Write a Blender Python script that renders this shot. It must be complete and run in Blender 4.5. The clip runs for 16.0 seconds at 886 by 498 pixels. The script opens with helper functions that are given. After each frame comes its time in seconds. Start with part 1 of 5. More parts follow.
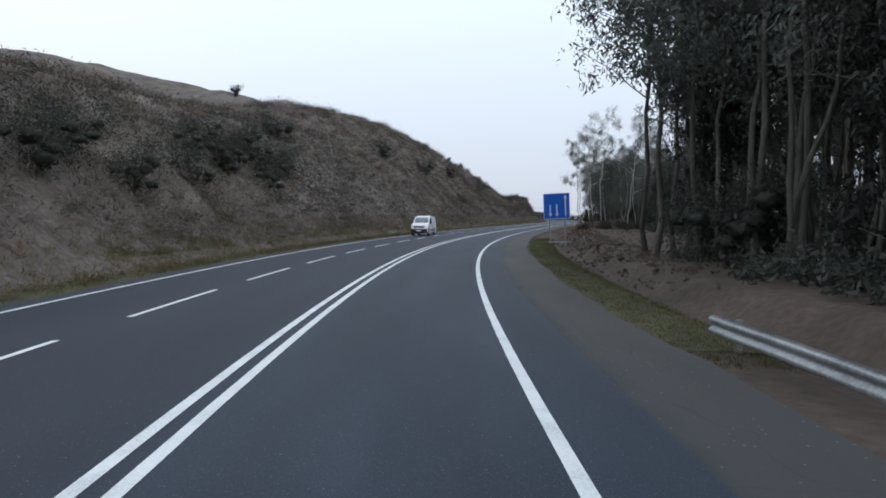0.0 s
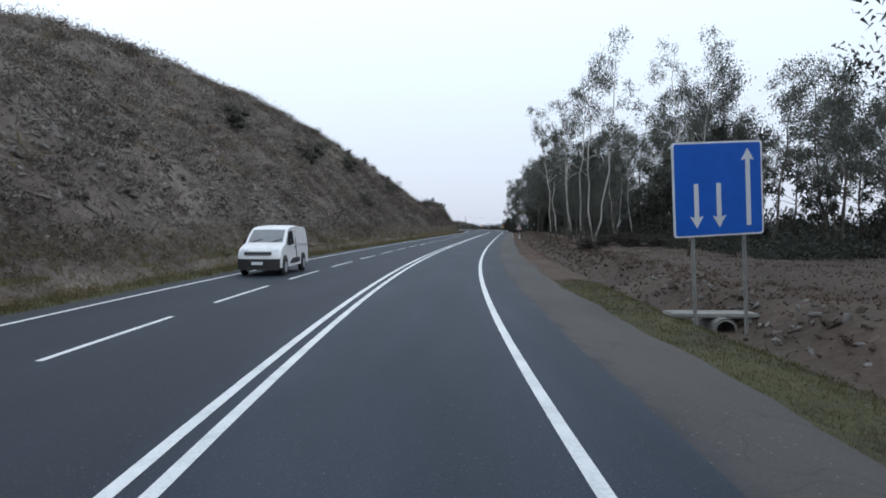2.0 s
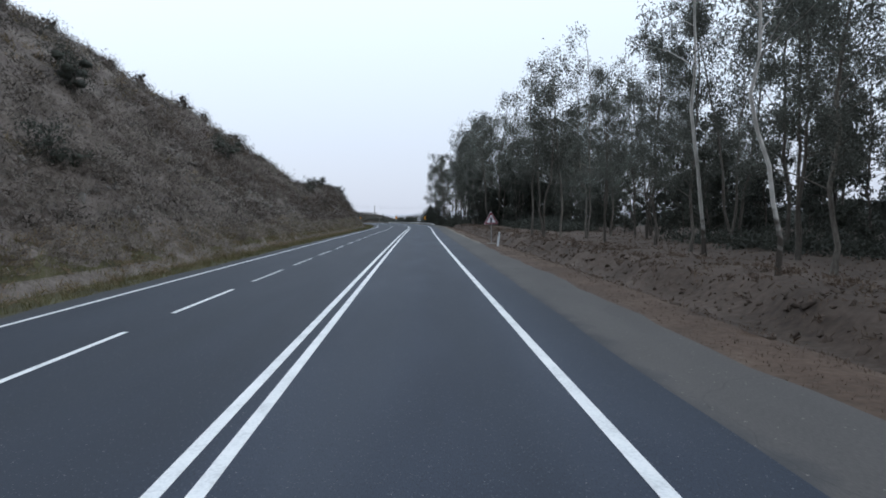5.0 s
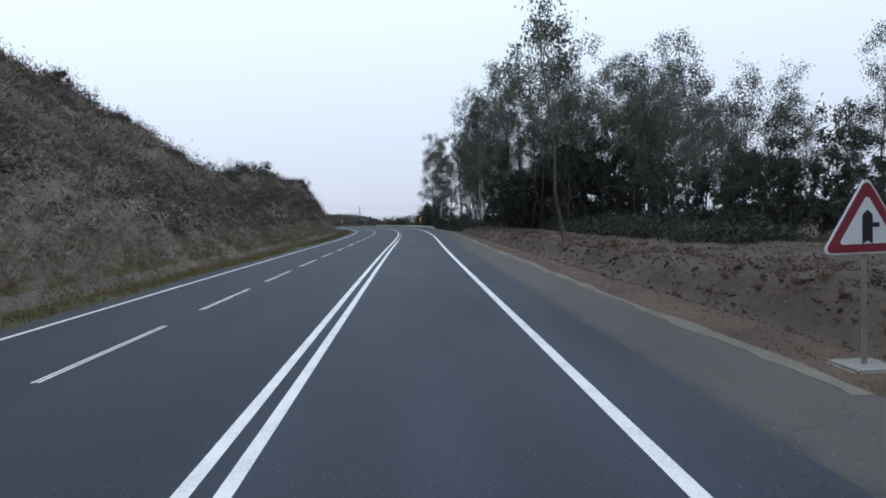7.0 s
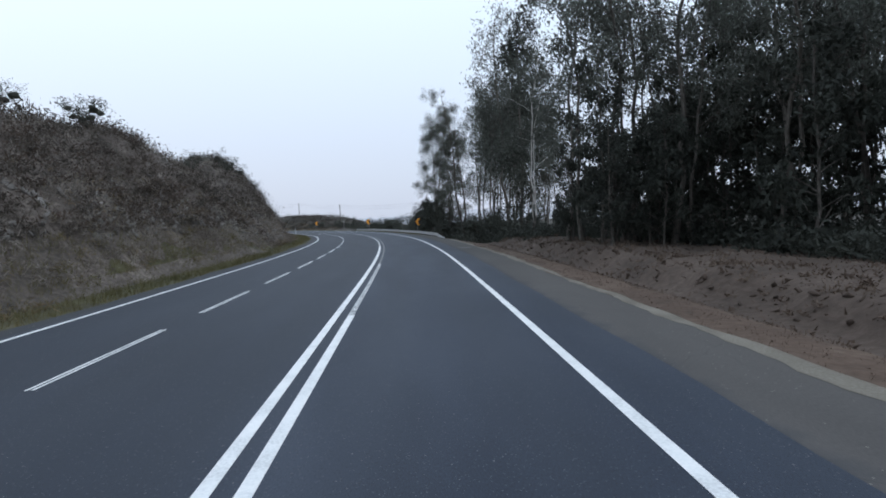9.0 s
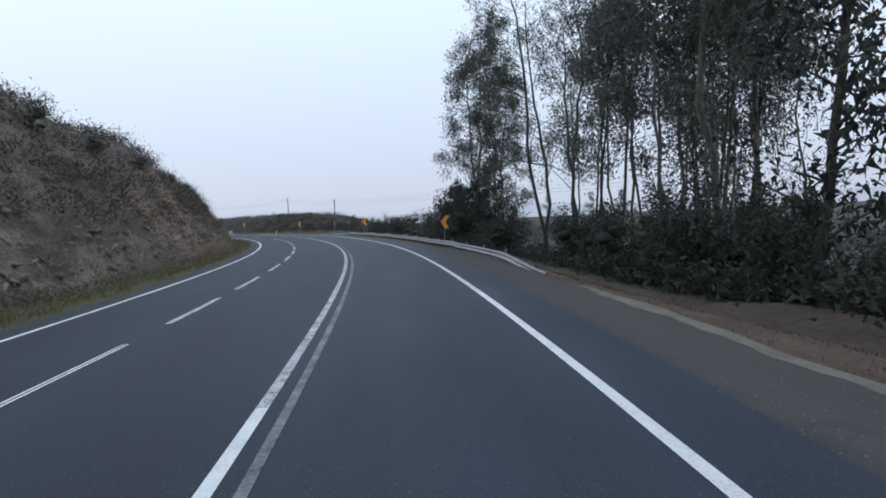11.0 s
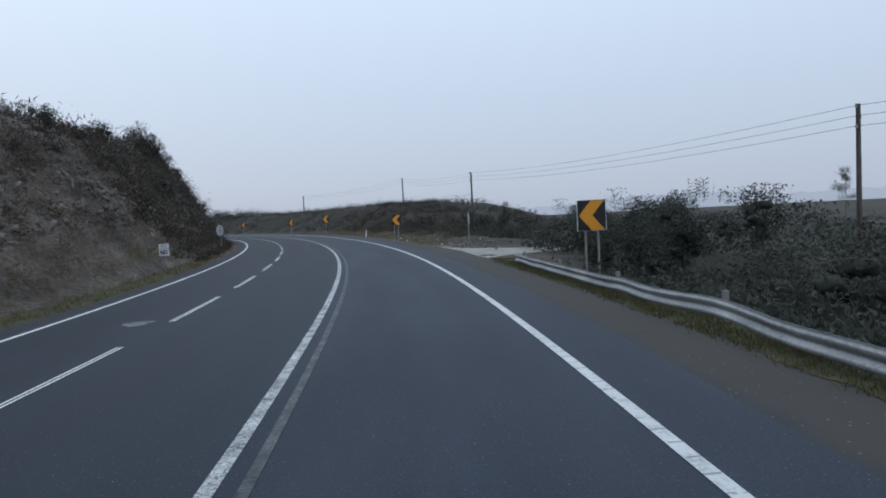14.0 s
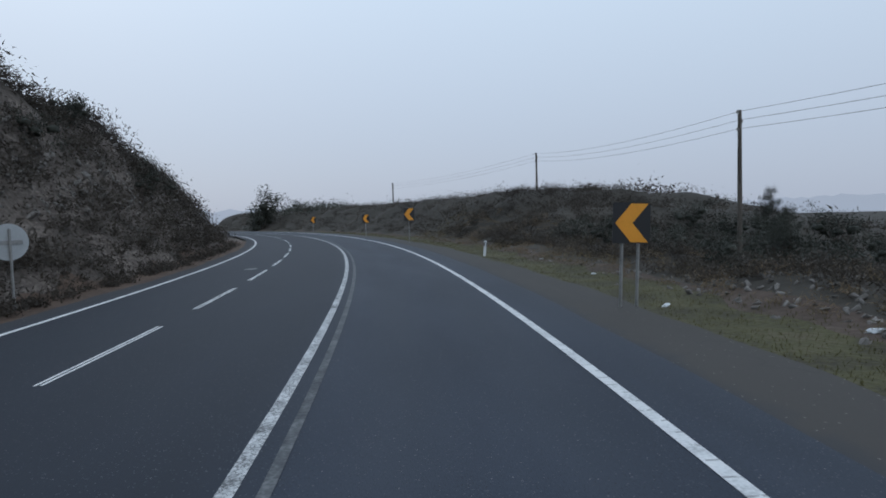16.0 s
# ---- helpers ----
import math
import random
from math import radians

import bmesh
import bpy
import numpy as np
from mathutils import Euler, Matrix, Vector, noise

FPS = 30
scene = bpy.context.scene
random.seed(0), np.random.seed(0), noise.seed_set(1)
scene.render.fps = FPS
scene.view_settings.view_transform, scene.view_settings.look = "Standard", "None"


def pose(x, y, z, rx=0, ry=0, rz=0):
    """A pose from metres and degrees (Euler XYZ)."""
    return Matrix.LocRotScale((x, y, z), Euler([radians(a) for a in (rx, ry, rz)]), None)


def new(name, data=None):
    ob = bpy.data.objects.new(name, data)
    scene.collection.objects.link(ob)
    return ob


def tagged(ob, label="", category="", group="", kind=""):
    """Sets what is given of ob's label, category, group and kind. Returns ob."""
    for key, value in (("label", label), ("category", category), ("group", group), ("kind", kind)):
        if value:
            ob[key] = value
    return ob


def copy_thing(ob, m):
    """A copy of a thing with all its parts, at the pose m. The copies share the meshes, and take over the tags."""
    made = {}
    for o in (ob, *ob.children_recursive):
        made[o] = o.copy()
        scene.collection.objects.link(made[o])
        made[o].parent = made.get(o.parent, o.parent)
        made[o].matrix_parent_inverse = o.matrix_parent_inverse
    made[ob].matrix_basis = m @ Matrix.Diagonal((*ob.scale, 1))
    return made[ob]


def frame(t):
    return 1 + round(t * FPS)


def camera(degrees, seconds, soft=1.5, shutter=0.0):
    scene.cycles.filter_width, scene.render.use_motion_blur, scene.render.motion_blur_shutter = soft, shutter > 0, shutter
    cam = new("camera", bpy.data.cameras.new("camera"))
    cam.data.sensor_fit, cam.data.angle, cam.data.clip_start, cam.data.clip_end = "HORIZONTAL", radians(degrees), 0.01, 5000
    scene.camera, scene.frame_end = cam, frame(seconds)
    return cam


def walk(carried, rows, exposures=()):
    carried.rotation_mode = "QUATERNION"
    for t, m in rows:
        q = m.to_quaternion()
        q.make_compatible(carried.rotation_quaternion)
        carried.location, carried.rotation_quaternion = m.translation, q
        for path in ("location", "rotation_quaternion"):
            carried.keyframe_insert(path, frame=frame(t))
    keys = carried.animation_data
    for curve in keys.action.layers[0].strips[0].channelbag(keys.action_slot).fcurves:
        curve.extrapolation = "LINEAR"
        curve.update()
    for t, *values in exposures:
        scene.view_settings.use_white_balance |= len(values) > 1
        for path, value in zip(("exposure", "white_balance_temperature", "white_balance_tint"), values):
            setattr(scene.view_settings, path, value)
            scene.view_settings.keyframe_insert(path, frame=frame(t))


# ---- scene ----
cam = camera(73.36, 16.0, 1.8)
ROWS = [
    (0, 2.161, -0.0, 1.95, -2.672, -3.209, -0.258),
    (0.5, 2.32, 8.492, 1.95, -5.276, -3.023, -0.576),
    (1, 2.824, 16.978, 1.95, -7.192, -3.852, -0.494),
    (1.5, 3.644, 25.444, 1.95, -9.232, -3.082, 0.093),
    (2, 4.758, 33.891, 1.95, -11.839, -2.292, -0.108),
    (2.5, 6.255, 42.311, 1.95, -14.248, -2.59, -0.843),
    (3, 8.087, 50.702, 1.95, -16.11, -2.617, -0.37),
    (3.5, 10.17, 59.076, 1.95, -17.636, -2.863, 0.148),
    (4, 12.418, 67.496, 1.95, -18.997, -3.078, 0.169),
    (4.5, 14.949, 75.982, 1.95, -19.945, -3.134, 0.62),
    (5.0, 17.584, 84.448, 1.95, -20.507, -3.19, 1.07),
    (5.5, 20.273, 92.904, 1.95, -20.805, -3.246, 1.52),
    (6.0, 22.984, 101.36, 1.95, -20.93, -3.302, 1.971),
    (6.5, 25.705, 109.811, 1.95, -21.07, -3.358, 2.421),
    (7.0, 28.457, 118.307, 1.95, -21.239, -3.169, 2.486),
    (7.5, 31.298, 126.954, 1.95, -21.269, -3.088, 2.729),
    (8, 34.148, 135.778, 1.95, -21.296, -3.054, 2.636),
    (8.5, 37.07, 144.758, 1.95, -21.593, -3.06, 2.521),
    (9.0, 40.021, 153.727, 1.95, -21.98, -3.065, 2.406),
    (9.5, 43.003, 162.689, 1.95, -22.228, -3.071, 2.291),
    (10.0, 45.973, 171.664, 1.95, -22.123, -3.076, 2.176),
    (10.5, 48.869, 180.67, 1.95, -21.609, -3.082, 2.061),
    (11.0, 51.787, 189.858, 1.95, -20.711, -3.232, 2.934),
    (11.5, 54.571, 199.233, 1.95, -18.717, -3.345, 3.23),
    (12, 56.972, 208.791, 1.95, -16.631, -3.276, 2.439),
    (12.5, 59.003, 218.474, 1.95, -14.5, -3.216, 1.949),
    (13, 60.662, 228.347, 1.95, -12.218, -3.314, 2.135),
    (13.5, 61.972, 238.206, 1.95, -9.749, -3.456, 2.561),
    (14, 62.85, 247.922, 1.95, -7.296, -3.337, 3.092),
    (14.5, 63.346, 257.453, 1.95, -4.699, -3.406, 2.968),
    (15, 63.317, 266.878, 1.95, -2.215, -3.332, 2.158),
    (15.5, 62.845, 276.098, 1.95, 0.263, -3.283, 1.905),
    (16, 62.034, 285.036, 1.95, 2.725, -3.18, 1.676),
]
EXPOSURES = [(0.0, 0.12, 6250, 13), (1.5, 0.25, 6220, 13), (4.0, 0.22, 6180, 13), (8.0, 0.14, 6060, 13), (11.5, 0.04, 5980, 12.5), (16.0, -0.38, 5890, 11.5)]
walk(cam, [(t, pose(x, y, z, 90 + pitch, roll, yaw)) for t, x, y, z, yaw, pitch, roll in ROWS], EXPOSURES)

# curvature of the road's centre line, per kilometre, every 15 m from -20 m
KAPPA = [-4.44, -4.44, -4.43, -5.08, -4.52, -3.39, -2.11, -0.81, -0.09, -0.22, 0.03, -0.25, -0.51, 0.51, 1.74, 2.73, 3.51, 4.91, 4.43, 3.73, 5.22, 4.48, 3.90, 4.55, 4.59, 4.44, 4.98, 5.77, 6.28, 6.37, 6.36, 6.36]

SG = np.arange(-60.0, 451.0, 1.0)
_k = np.interp(SG, -20.0 + 15.0 * np.arange(len(KAPPA)), np.array(KAPPA) / 1000)
TH = np.cumsum(_k)
TH -= np.interp(0, SG, TH)
CX = np.cumsum(-np.sin(TH))
CY = np.cumsum(np.cos(TH))
CX -= np.interp(0, SG, CX)
CY -= np.interp(0, SG, CY)


def heading(s):
    return float(np.interp(s, SG, TH))


def rp(s, o, z=0.0):
    """World place of a point s metres along the road and o metres to the right of its centre line."""
    th = heading(s)
    return Vector((float(np.interp(s, SG, CX)) + o * math.cos(th), float(np.interp(s, SG, CY)) + o * math.sin(th), z))


def rps(s, o, z):
    th = np.interp(s, SG, TH)
    return np.stack([np.interp(s, SG, CX) + o * np.cos(th), np.interp(s, SG, CY) + o * np.sin(th), z + 0 * s], -1)


def facing(s, turn=0.0):
    """Degrees about z so that a thing's +y looks along the road."""
    return math.degrees(heading(s)) + turn


# ---- world and light ----
world = bpy.data.worlds.new("overcast_sky")
scene.world = world
world.use_nodes = True
wn, wl = world.node_tree.nodes, world.node_tree.links
wn.clear()
sky = wn.new("ShaderNodeTexSky")
sky.sky_type, sky.sun_disc = "NISHITA", False
sky.sun_elevation, sky.sun_rotation = radians(38), radians(-40)
sky.air_density, sky.dust_density = 1.0, 3.0
coord = wn.new("ShaderNodeTexCoord")
split = wn.new("ShaderNodeSeparateXYZ")
wl.new(coord.outputs["Generated"], split.inputs[0])
ramp = wn.new("ShaderNodeValToRGB")
ramp.color_ramp.elements[0].position, ramp.color_ramp.elements[0].color = 0.0, (0.62, 0.665, 0.735, 1)
ramp.color_ramp.elements[1].position, ramp.color_ramp.elements[1].color = 0.42, (0.93, 1.07, 1.16, 1)
mid = ramp.color_ramp.elements.new(0.12)
mid.color = (0.70, 0.775, 0.855, 1)
wl.new(split.outputs["Z"], ramp.inputs[0])
gain = wn.new("ShaderNodeMix")
gain.data_type, gain.blend_type = "RGBA", "MULTIPLY"
gain.inputs[0].default_value = 1.0
gain.inputs[7].default_value = (0.09, 0.09, 0.09, 1)
wl.new(sky.outputs[0], gain.inputs[6])
veil = wn.new("ShaderNodeMix")
veil.data_type = "RGBA"
veil.inputs[0].default_value = 0.9
wl.new(gain.outputs[2], veil.inputs[6])
wl.new(ramp.outputs[0], veil.inputs[7])
back = wn.new("ShaderNodeBackground")
back.inputs[1].default_value = 1.0
wl.new(veil.outputs[2], back.inputs[0])
wout = wn.new("ShaderNodeOutputWorld")
wl.new(back.outputs[0], wout.inputs[0])
sun = new("sun", bpy.data.lights.new("sun", "SUN"))
sun.data.energy, sun.data.angle, sun.data.color = 0.6, radians(25), (1.0, 0.96, 0.9)
sun.matrix_world = pose(0, 0, 60, 52, 0, 40)


# ---- materials ----
def surface(name, cols, scale=1.0, fine=12.0, rough=0.9, bump=0.3, depth=0.02, metal=0.0, rand=0.0, stretch=(1, 1, 1), contrast=0.5, spec=0.3, use_uv=False):
    """Two to four base colours mixed by noise at two scales, with relief."""
    m = bpy.data.materials.new(name)
    m.use_nodes = True
    n, l = m.node_tree.nodes, m.node_tree.links
    b = n["Principled BSDF"]
    b.inputs["Roughness"].default_value, b.inputs["Metallic"].default_value = rough, metal
    b.inputs["Specular IOR Level"].default_value = spec
    tc = n.new("ShaderNodeTexCoord")
    mp = n.new("ShaderNodeMapping")
    mp.inputs["Scale"].default_value = stretch
    l.new(tc.outputs["UV" if use_uv else "Object"], mp.inputs[0])
    n1, n2 = n.new("ShaderNodeTexNoise"), n.new("ShaderNodeTexNoise")
    n1.inputs["Scale"].default_value, n1.inputs["Detail"].default_value = scale, 5
    n2.inputs["Scale"].default_value, n2.inputs["Detail"].default_value = fine, 4
    l.new(mp.outputs[0], n1.inputs["Vector"])
    l.new(mp.outputs[0], n2.inputs["Vector"])
    mix = n.new("ShaderNodeMath")
    mix.operation = "MULTIPLY_ADD"
    mix.inputs[1].default_value = 0.45
    l.new(n2.outputs[0], mix.inputs[0])
    half = n.new("ShaderNodeMath")
    half.operation = "MULTIPLY"
    half.inputs[1].default_value = 0.55
    l.new(n1.outputs[0], half.inputs[0])
    l.new(half.outputs[0], mix.inputs[2])
    val = mix.outputs[0]
    if rand:
        oi = n.new("ShaderNodeObjectInfo")
        ad = n.new("ShaderNodeMath")
        ad.operation = "MULTIPLY_ADD"
        ad.inputs[1].default_value = rand
        l.new(oi.outputs["Random"], ad.inputs[0])
        l.new(val, ad.inputs[2])
        sb = n.new("ShaderNodeMath")
        sb.operation = "SUBTRACT"
        sb.inputs[1].default_value = rand / 2
        l.new(ad.outputs[0], sb.inputs[0])
        val = sb.outputs[0]
    cr = n.new("ShaderNodeValToRGB")
    e = cr.color_ramp.elements
    lo, hi = 0.5 - contrast / 2 * 0.6, 0.5 + contrast / 2 * 0.6
    e[0].position, e[1].position = lo, hi
    e[0].color, e[1].color = (*cols[0], 1), (*cols[-1], 1)
    for i, c in enumerate(cols[1:-1]):
        k = e.new(lo + (hi - lo) * (i + 1) / (len(cols) - 1))
        k.color = (*c, 1)
    l.new(val, cr.inputs[0])
    l.new(cr.outputs[0], b.inputs["Base Color"])
    if bump:
        bp = n.new("ShaderNodeBump")
        bp.inputs["Strength"].default_value, bp.inputs["Distance"].default_value = bump, depth
        l.new(val, bp.inputs["Height"])
        l.new(bp.outputs[0], b.inputs["Normal"])
    return m


def plain(name, c, rough=0.5, metal=0.0, spec=0.5):
    return surface(name, [tuple(v * 0.9 for v in c), tuple(min(1, v * 1.08) for v in c)], 3, 40, rough, 0.05, 0.002, metal, spec=spec)


def leafy(name, cols, rand=0.25, scale=0.35, leafwise=0.3):
    """Leaves: colour by large noise and leaf by leaf, with some light passing through."""
    m = bpy.data.materials.new(name)
    m.use_nodes = True
    n, l = m.node_tree.nodes, m.node_tree.links
    b = n["Principled BSDF"]
    b.inputs["Roughness"].default_value, b.inputs["Specular IOR Level"].default_value = 0.65, 0.25
    tc = n.new("ShaderNodeTexCoord")
    ns = n.new("ShaderNodeTexNoise")
    ns.inputs["Scale"].default_value, ns.inputs["Detail"].default_value = scale, 4
    l.new(tc.outputs["Object"], ns.inputs["Vector"])
    ge = n.new("ShaderNodeNewGeometry")
    a = n.new("ShaderNodeMath")
    a.operation = "MULTIPLY_ADD"
    a.inputs[1].default_value = leafwise
    l.new(ge.outputs["Random Per Island"], a.inputs[0])
    l.new(ns.outputs[0], a.inputs[2])
    oi = n.new("ShaderNodeObjectInfo")
    a2 = n.new("ShaderNodeMath")
    a2.operation = "MULTIPLY_ADD"
    a2.inputs[1].default_value = rand
    l.new(oi.outputs["Random"], a2.inputs[0])
    l.new(a.outputs[0], a2.inputs[2])
    cr = n.new("ShaderNodeValToRGB")
    e = cr.color_ramp.elements
    lo, hi = 0.36 + leafwise / 5, 0.52 + leafwise + rand
    e[0].position, e[1].position = lo, hi
    e[0].color, e[1].color = (*cols[0], 1), (*cols[-1], 1)
    for i, c in enumerate(cols[1:-1]):
        k = e.new(lo + (hi - lo) * (i + 1) / (len(cols) - 1))
        k.color = (*c, 1)
    l.new(a2.outputs[0], cr.inputs[0])
    l.new(cr.outputs[0], b.inputs["Base Color"])
    tr = n.new("ShaderNodeBsdfTranslucent")
    l.new(cr.outputs[0], tr.inputs[0])
    mx = n.new("ShaderNodeMixShader")
    mx.inputs[0].default_value = 0.25
    out = n["Material Output"]
    l.new(b.outputs[0], mx.inputs[1])
    l.new(tr.outputs[0], mx.inputs[2])
    l.new(mx.outputs[0], out.inputs[0])
    return m


def chain(n, l, start, *steps):
    """Link a row of Math nodes: each step is (operation, second value or socket)."""
    s = start
    for op, val in steps:
        q = n.new("ShaderNodeMath")
        q.operation = op
        l.new(s, q.inputs[0])
        if val is not None:
            if isinstance(val, (int, float)):
                q.inputs[1].default_value = val
            else:
                l.new(val, q.inputs[1])
        s = q.outputs[0]
    return s


def tinted(m, fac, col):
    """Mix a colour over a material's base colour."""
    n, l = m.node_tree.nodes, m.node_tree.links
    bs = n["Principled BSDF"]
    mx = n.new("ShaderNodeMix")
    mx.data_type = "RGBA"
    l.new(fac, mx.inputs[0])
    l.new(bs.inputs["Base Color"].links[0].from_socket, mx.inputs[6])
    mx.inputs[7].default_value = (*col, 1)
    l.new(mx.outputs[2], bs.inputs["Base Color"])


def uv_parts(m):
    n, l = m.node_tree.nodes, m.node_tree.links
    tc = n.new("ShaderNodeTexCoord")
    sp = n.new("ShaderNodeSeparateXYZ")
    l.new(tc.outputs["UV"], sp.inputs[0])
    return n, l, tc, sp


def specks(m, scale, size, col):
    """Single pale stones in the surface."""
    n, l, tc, sp = uv_parts(m)
    vo = n.new("ShaderNodeTexVoronoi")
    vo.inputs["Scale"].default_value = scale
    l.new(tc.outputs["UV"], vo.inputs["Vector"])
    tinted(m, chain(n, l, vo.outputs["Distance"], ("LESS_THAN", size), ("MULTIPLY", 0.7)), col)


def cracked(m, scale, width, col, amount=1.0):
    """Fine cracks along the borders of uneven cells."""
    n, l, tc, sp = uv_parts(m)
    ns = n.new("ShaderNodeTexNoise")
    ns.inputs["Scale"].default_value = scale * 2
    l.new(tc.outputs["UV"], ns.inputs["Vector"])
    ad = n.new("ShaderNodeVectorMath")
    ad.operation = "MULTIPLY_ADD"
    l.new(ns.outputs["Color"], ad.inputs[0])
    ad.inputs[1].default_value = (0.6 / scale,) * 3
    l.new(tc.outputs["UV"], ad.inputs[2])
    vo = n.new("ShaderNodeTexVoronoi")
    vo.feature = "DISTANCE_TO_EDGE"
    vo.inputs["Scale"].default_value = scale
    l.new(ad.outputs[0], vo.inputs["Vector"])
    tinted(m, chain(n, l, vo.outputs["Distance"], ("LESS_THAN", width), ("MULTIPLY", amount)), col)


def road_asphalt():
    """Dark bluish asphalt, a little polished where wheels run."""
    m = surface("asphalt", [(0.019, 0.0255, 0.041), (0.033, 0.0425, 0.064), (0.052, 0.063, 0.088)], 0.5, 70, 0.72, 0.4, 0.01, stretch=(1.5, 0.3, 1), contrast=0.5, use_uv=True)
    n, l, tc, sp = uv_parts(m)
    w = chain(n, l, sp.outputs["X"], ("SUBTRACT", 0.85), ("MULTIPLY", 6.2832 / 1.65), ("COSINE", None), ("MULTIPLY", 0.5), ("ADD", 0.5))
    ns = n.new("ShaderNodeTexNoise")
    ns.inputs["Scale"].default_value = 0.08
    l.new(tc.outputs["UV"], ns.inputs["Vector"])
    tinted(m, chain(n, l, w, ("MULTIPLY", ns.outputs[0]), ("MULTIPLY", 0.6)), (0.025, 0.031, 0.042))
    # left lanes darkened in the colour, standing in for lens vignetting
    lane = n.new("ShaderNodeMapRange")
    lane.inputs[1].default_value, lane.inputs[2].default_value, lane.inputs[3].default_value, lane.inputs[4].default_value = -0.9, 0.1, 0.62, 0.16
    l.new(sp.outputs["X"], lane.inputs[0])
    tinted(m, lane.outputs[0], (0.016, 0.021, 0.031))
    # the same vignetting painted stronger on the left lanes past 265 m
    bend = n.new("ShaderNodeMapRange")
    bend.inputs[1].default_value, bend.inputs[2].default_value, bend.inputs[3].default_value, bend.inputs[4].default_value = 265, 300, 0.0, 0.4
    l.new(sp.outputs["Y"], bend.inputs[0])
    tinted(m, chain(n, l, bend.outputs[0], ("MULTIPLY", lane.outputs[0]), ("MULTIPLY", 2.0)), (0.014, 0.018, 0.027))
    specks(m, 8.0, 0.06, (0.2, 0.2, 0.2))
    specks(m, 23.0, 0.16, (0.1, 0.105, 0.115))
    specks(m, 37.0, 0.2, (0.016, 0.018, 0.022))
    return m


def shoulder_asphalt():
    """Older, paler asphalt; browner and dustier farther along the road."""
    m = surface("old_asphalt", [(0.056, 0.053, 0.053), (0.086, 0.081, 0.079), (0.118, 0.11, 0.106)], 0.7, 60, 0.9, 0.4, 0.01, stretch=(1, 0.25, 1), contrast=0.8, use_uv=True)
    n, l, tc, sp = uv_parts(m)
    ns = n.new("ShaderNodeTexNoise")
    ns.inputs["Scale"].default_value, ns.inputs["Detail"].default_value = 1.5, 5
    l.new(tc.outputs["UV"], ns.inputs["Vector"])
    mr = n.new("ShaderNodeMapRange")
    mr.inputs[1].default_value, mr.inputs[2].default_value, mr.inputs[3].default_value, mr.inputs[4].default_value = 150, 225, 0.0, 0.75
    l.new(sp.outputs["Y"], mr.inputs[0])
    tinted(m, mr.outputs[0], (0.05, 0.046, 0.042))
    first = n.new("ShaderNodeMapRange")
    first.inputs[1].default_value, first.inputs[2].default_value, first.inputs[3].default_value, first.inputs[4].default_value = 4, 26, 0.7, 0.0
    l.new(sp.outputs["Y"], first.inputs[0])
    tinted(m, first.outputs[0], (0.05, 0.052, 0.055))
    inner = n.new("ShaderNodeMapRange")
    inner.inputs[1].default_value, inner.inputs[2].default_value, inner.inputs[3].default_value, inner.inputs[4].default_value = 4.1, 4.6, 0.95, 0.0
    ix = chain(n, l, ns.outputs[0], ("SUBTRACT", 0.5), ("MULTIPLY", 0.9), ("ADD", sp.outputs["X"]))
    l.new(ix, inner.inputs[0])
    tinted(m, inner.outputs[0], (0.04, 0.043, 0.05))
    specks(m, 8.0, 0.1, (0.2, 0.19, 0.17))
    cracked(m, 0.35, 0.004, (0.025, 0.025, 0.026), 0.2)
    return m


def ribbed_paint():
    """White line with small cross grooves and cracks."""
    m = surface("ribbed_road_paint", [(0.36, 0.37, 0.38), (0.62, 0.63, 0.64), (0.72, 0.72, 0.72)], 3, 26, 0.7, 0.3, 0.004, contrast=0.6, use_uv=True)
    n, l, tc, sp = uv_parts(m)
    ns = n.new("ShaderNodeTexNoise")
    ns.inputs["Scale"].default_value = 7
    l.new(tc.outputs["UV"], ns.inputs["Vector"])
    rib = chain(n, l, sp.outputs["Y"], ("MULTIPLY", 3.4), ("FRACT", None), ("LESS_THAN", 0.1))
    tinted(m, chain(n, l, ns.outputs[0], ("GREATER_THAN", 0.44), ("MULTIPLY", rib), ("MULTIPLY", 0.5)), (0.06, 0.062, 0.066))
    return m


ASPHALT = road_asphalt()
RIBBED = ribbed_paint()
SHOULDER = shoulder_asphalt()
PAINT = surface("road_paint", [(0.55, 0.56, 0.57), (0.72, 0.73, 0.74), (0.8, 0.8, 0.8)], 2, 30, 0.6, 0.2, 0.004)
WORN = surface("worn_road_paint", [(0.13, 0.135, 0.14), (0.46, 0.47, 0.48), (0.68, 0.69, 0.7)], 3, 26, 0.75, 0.3, 0.004, contrast=0.42, use_uv=True)
cracked(WORN, 13.0, 0.035, (0.045, 0.047, 0.05), 0.7)
GHOST = surface("ghost_of_road_paint", [(0.045, 0.05, 0.058), (0.1, 0.106, 0.114), (0.2, 0.206, 0.214)], 3, 22, 0.8, 0.3, 0.004, contrast=0.6)
WORNMID = surface("worn_through_paint", [(0.035, 0.04, 0.048), (0.07, 0.075, 0.085), (0.16, 0.165, 0.175)], 3, 22, 0.8, 0.3, 0.004, contrast=0.7)
FADED = surface("faded_road_paint", [(0.06, 0.065, 0.07), (0.17, 0.175, 0.18), (0.3, 0.31, 0.315)], 3, 22, 0.8, 0.3, 0.004, contrast=0.6)
SOIL = surface("hillside_soil", [(0.066, 0.056, 0.049), (0.105, 0.087, 0.077), (0.14, 0.118, 0.104), (0.19, 0.165, 0.147)], 0.3, 4.5, 0.95, 1.0, 0.3, contrast=0.5)
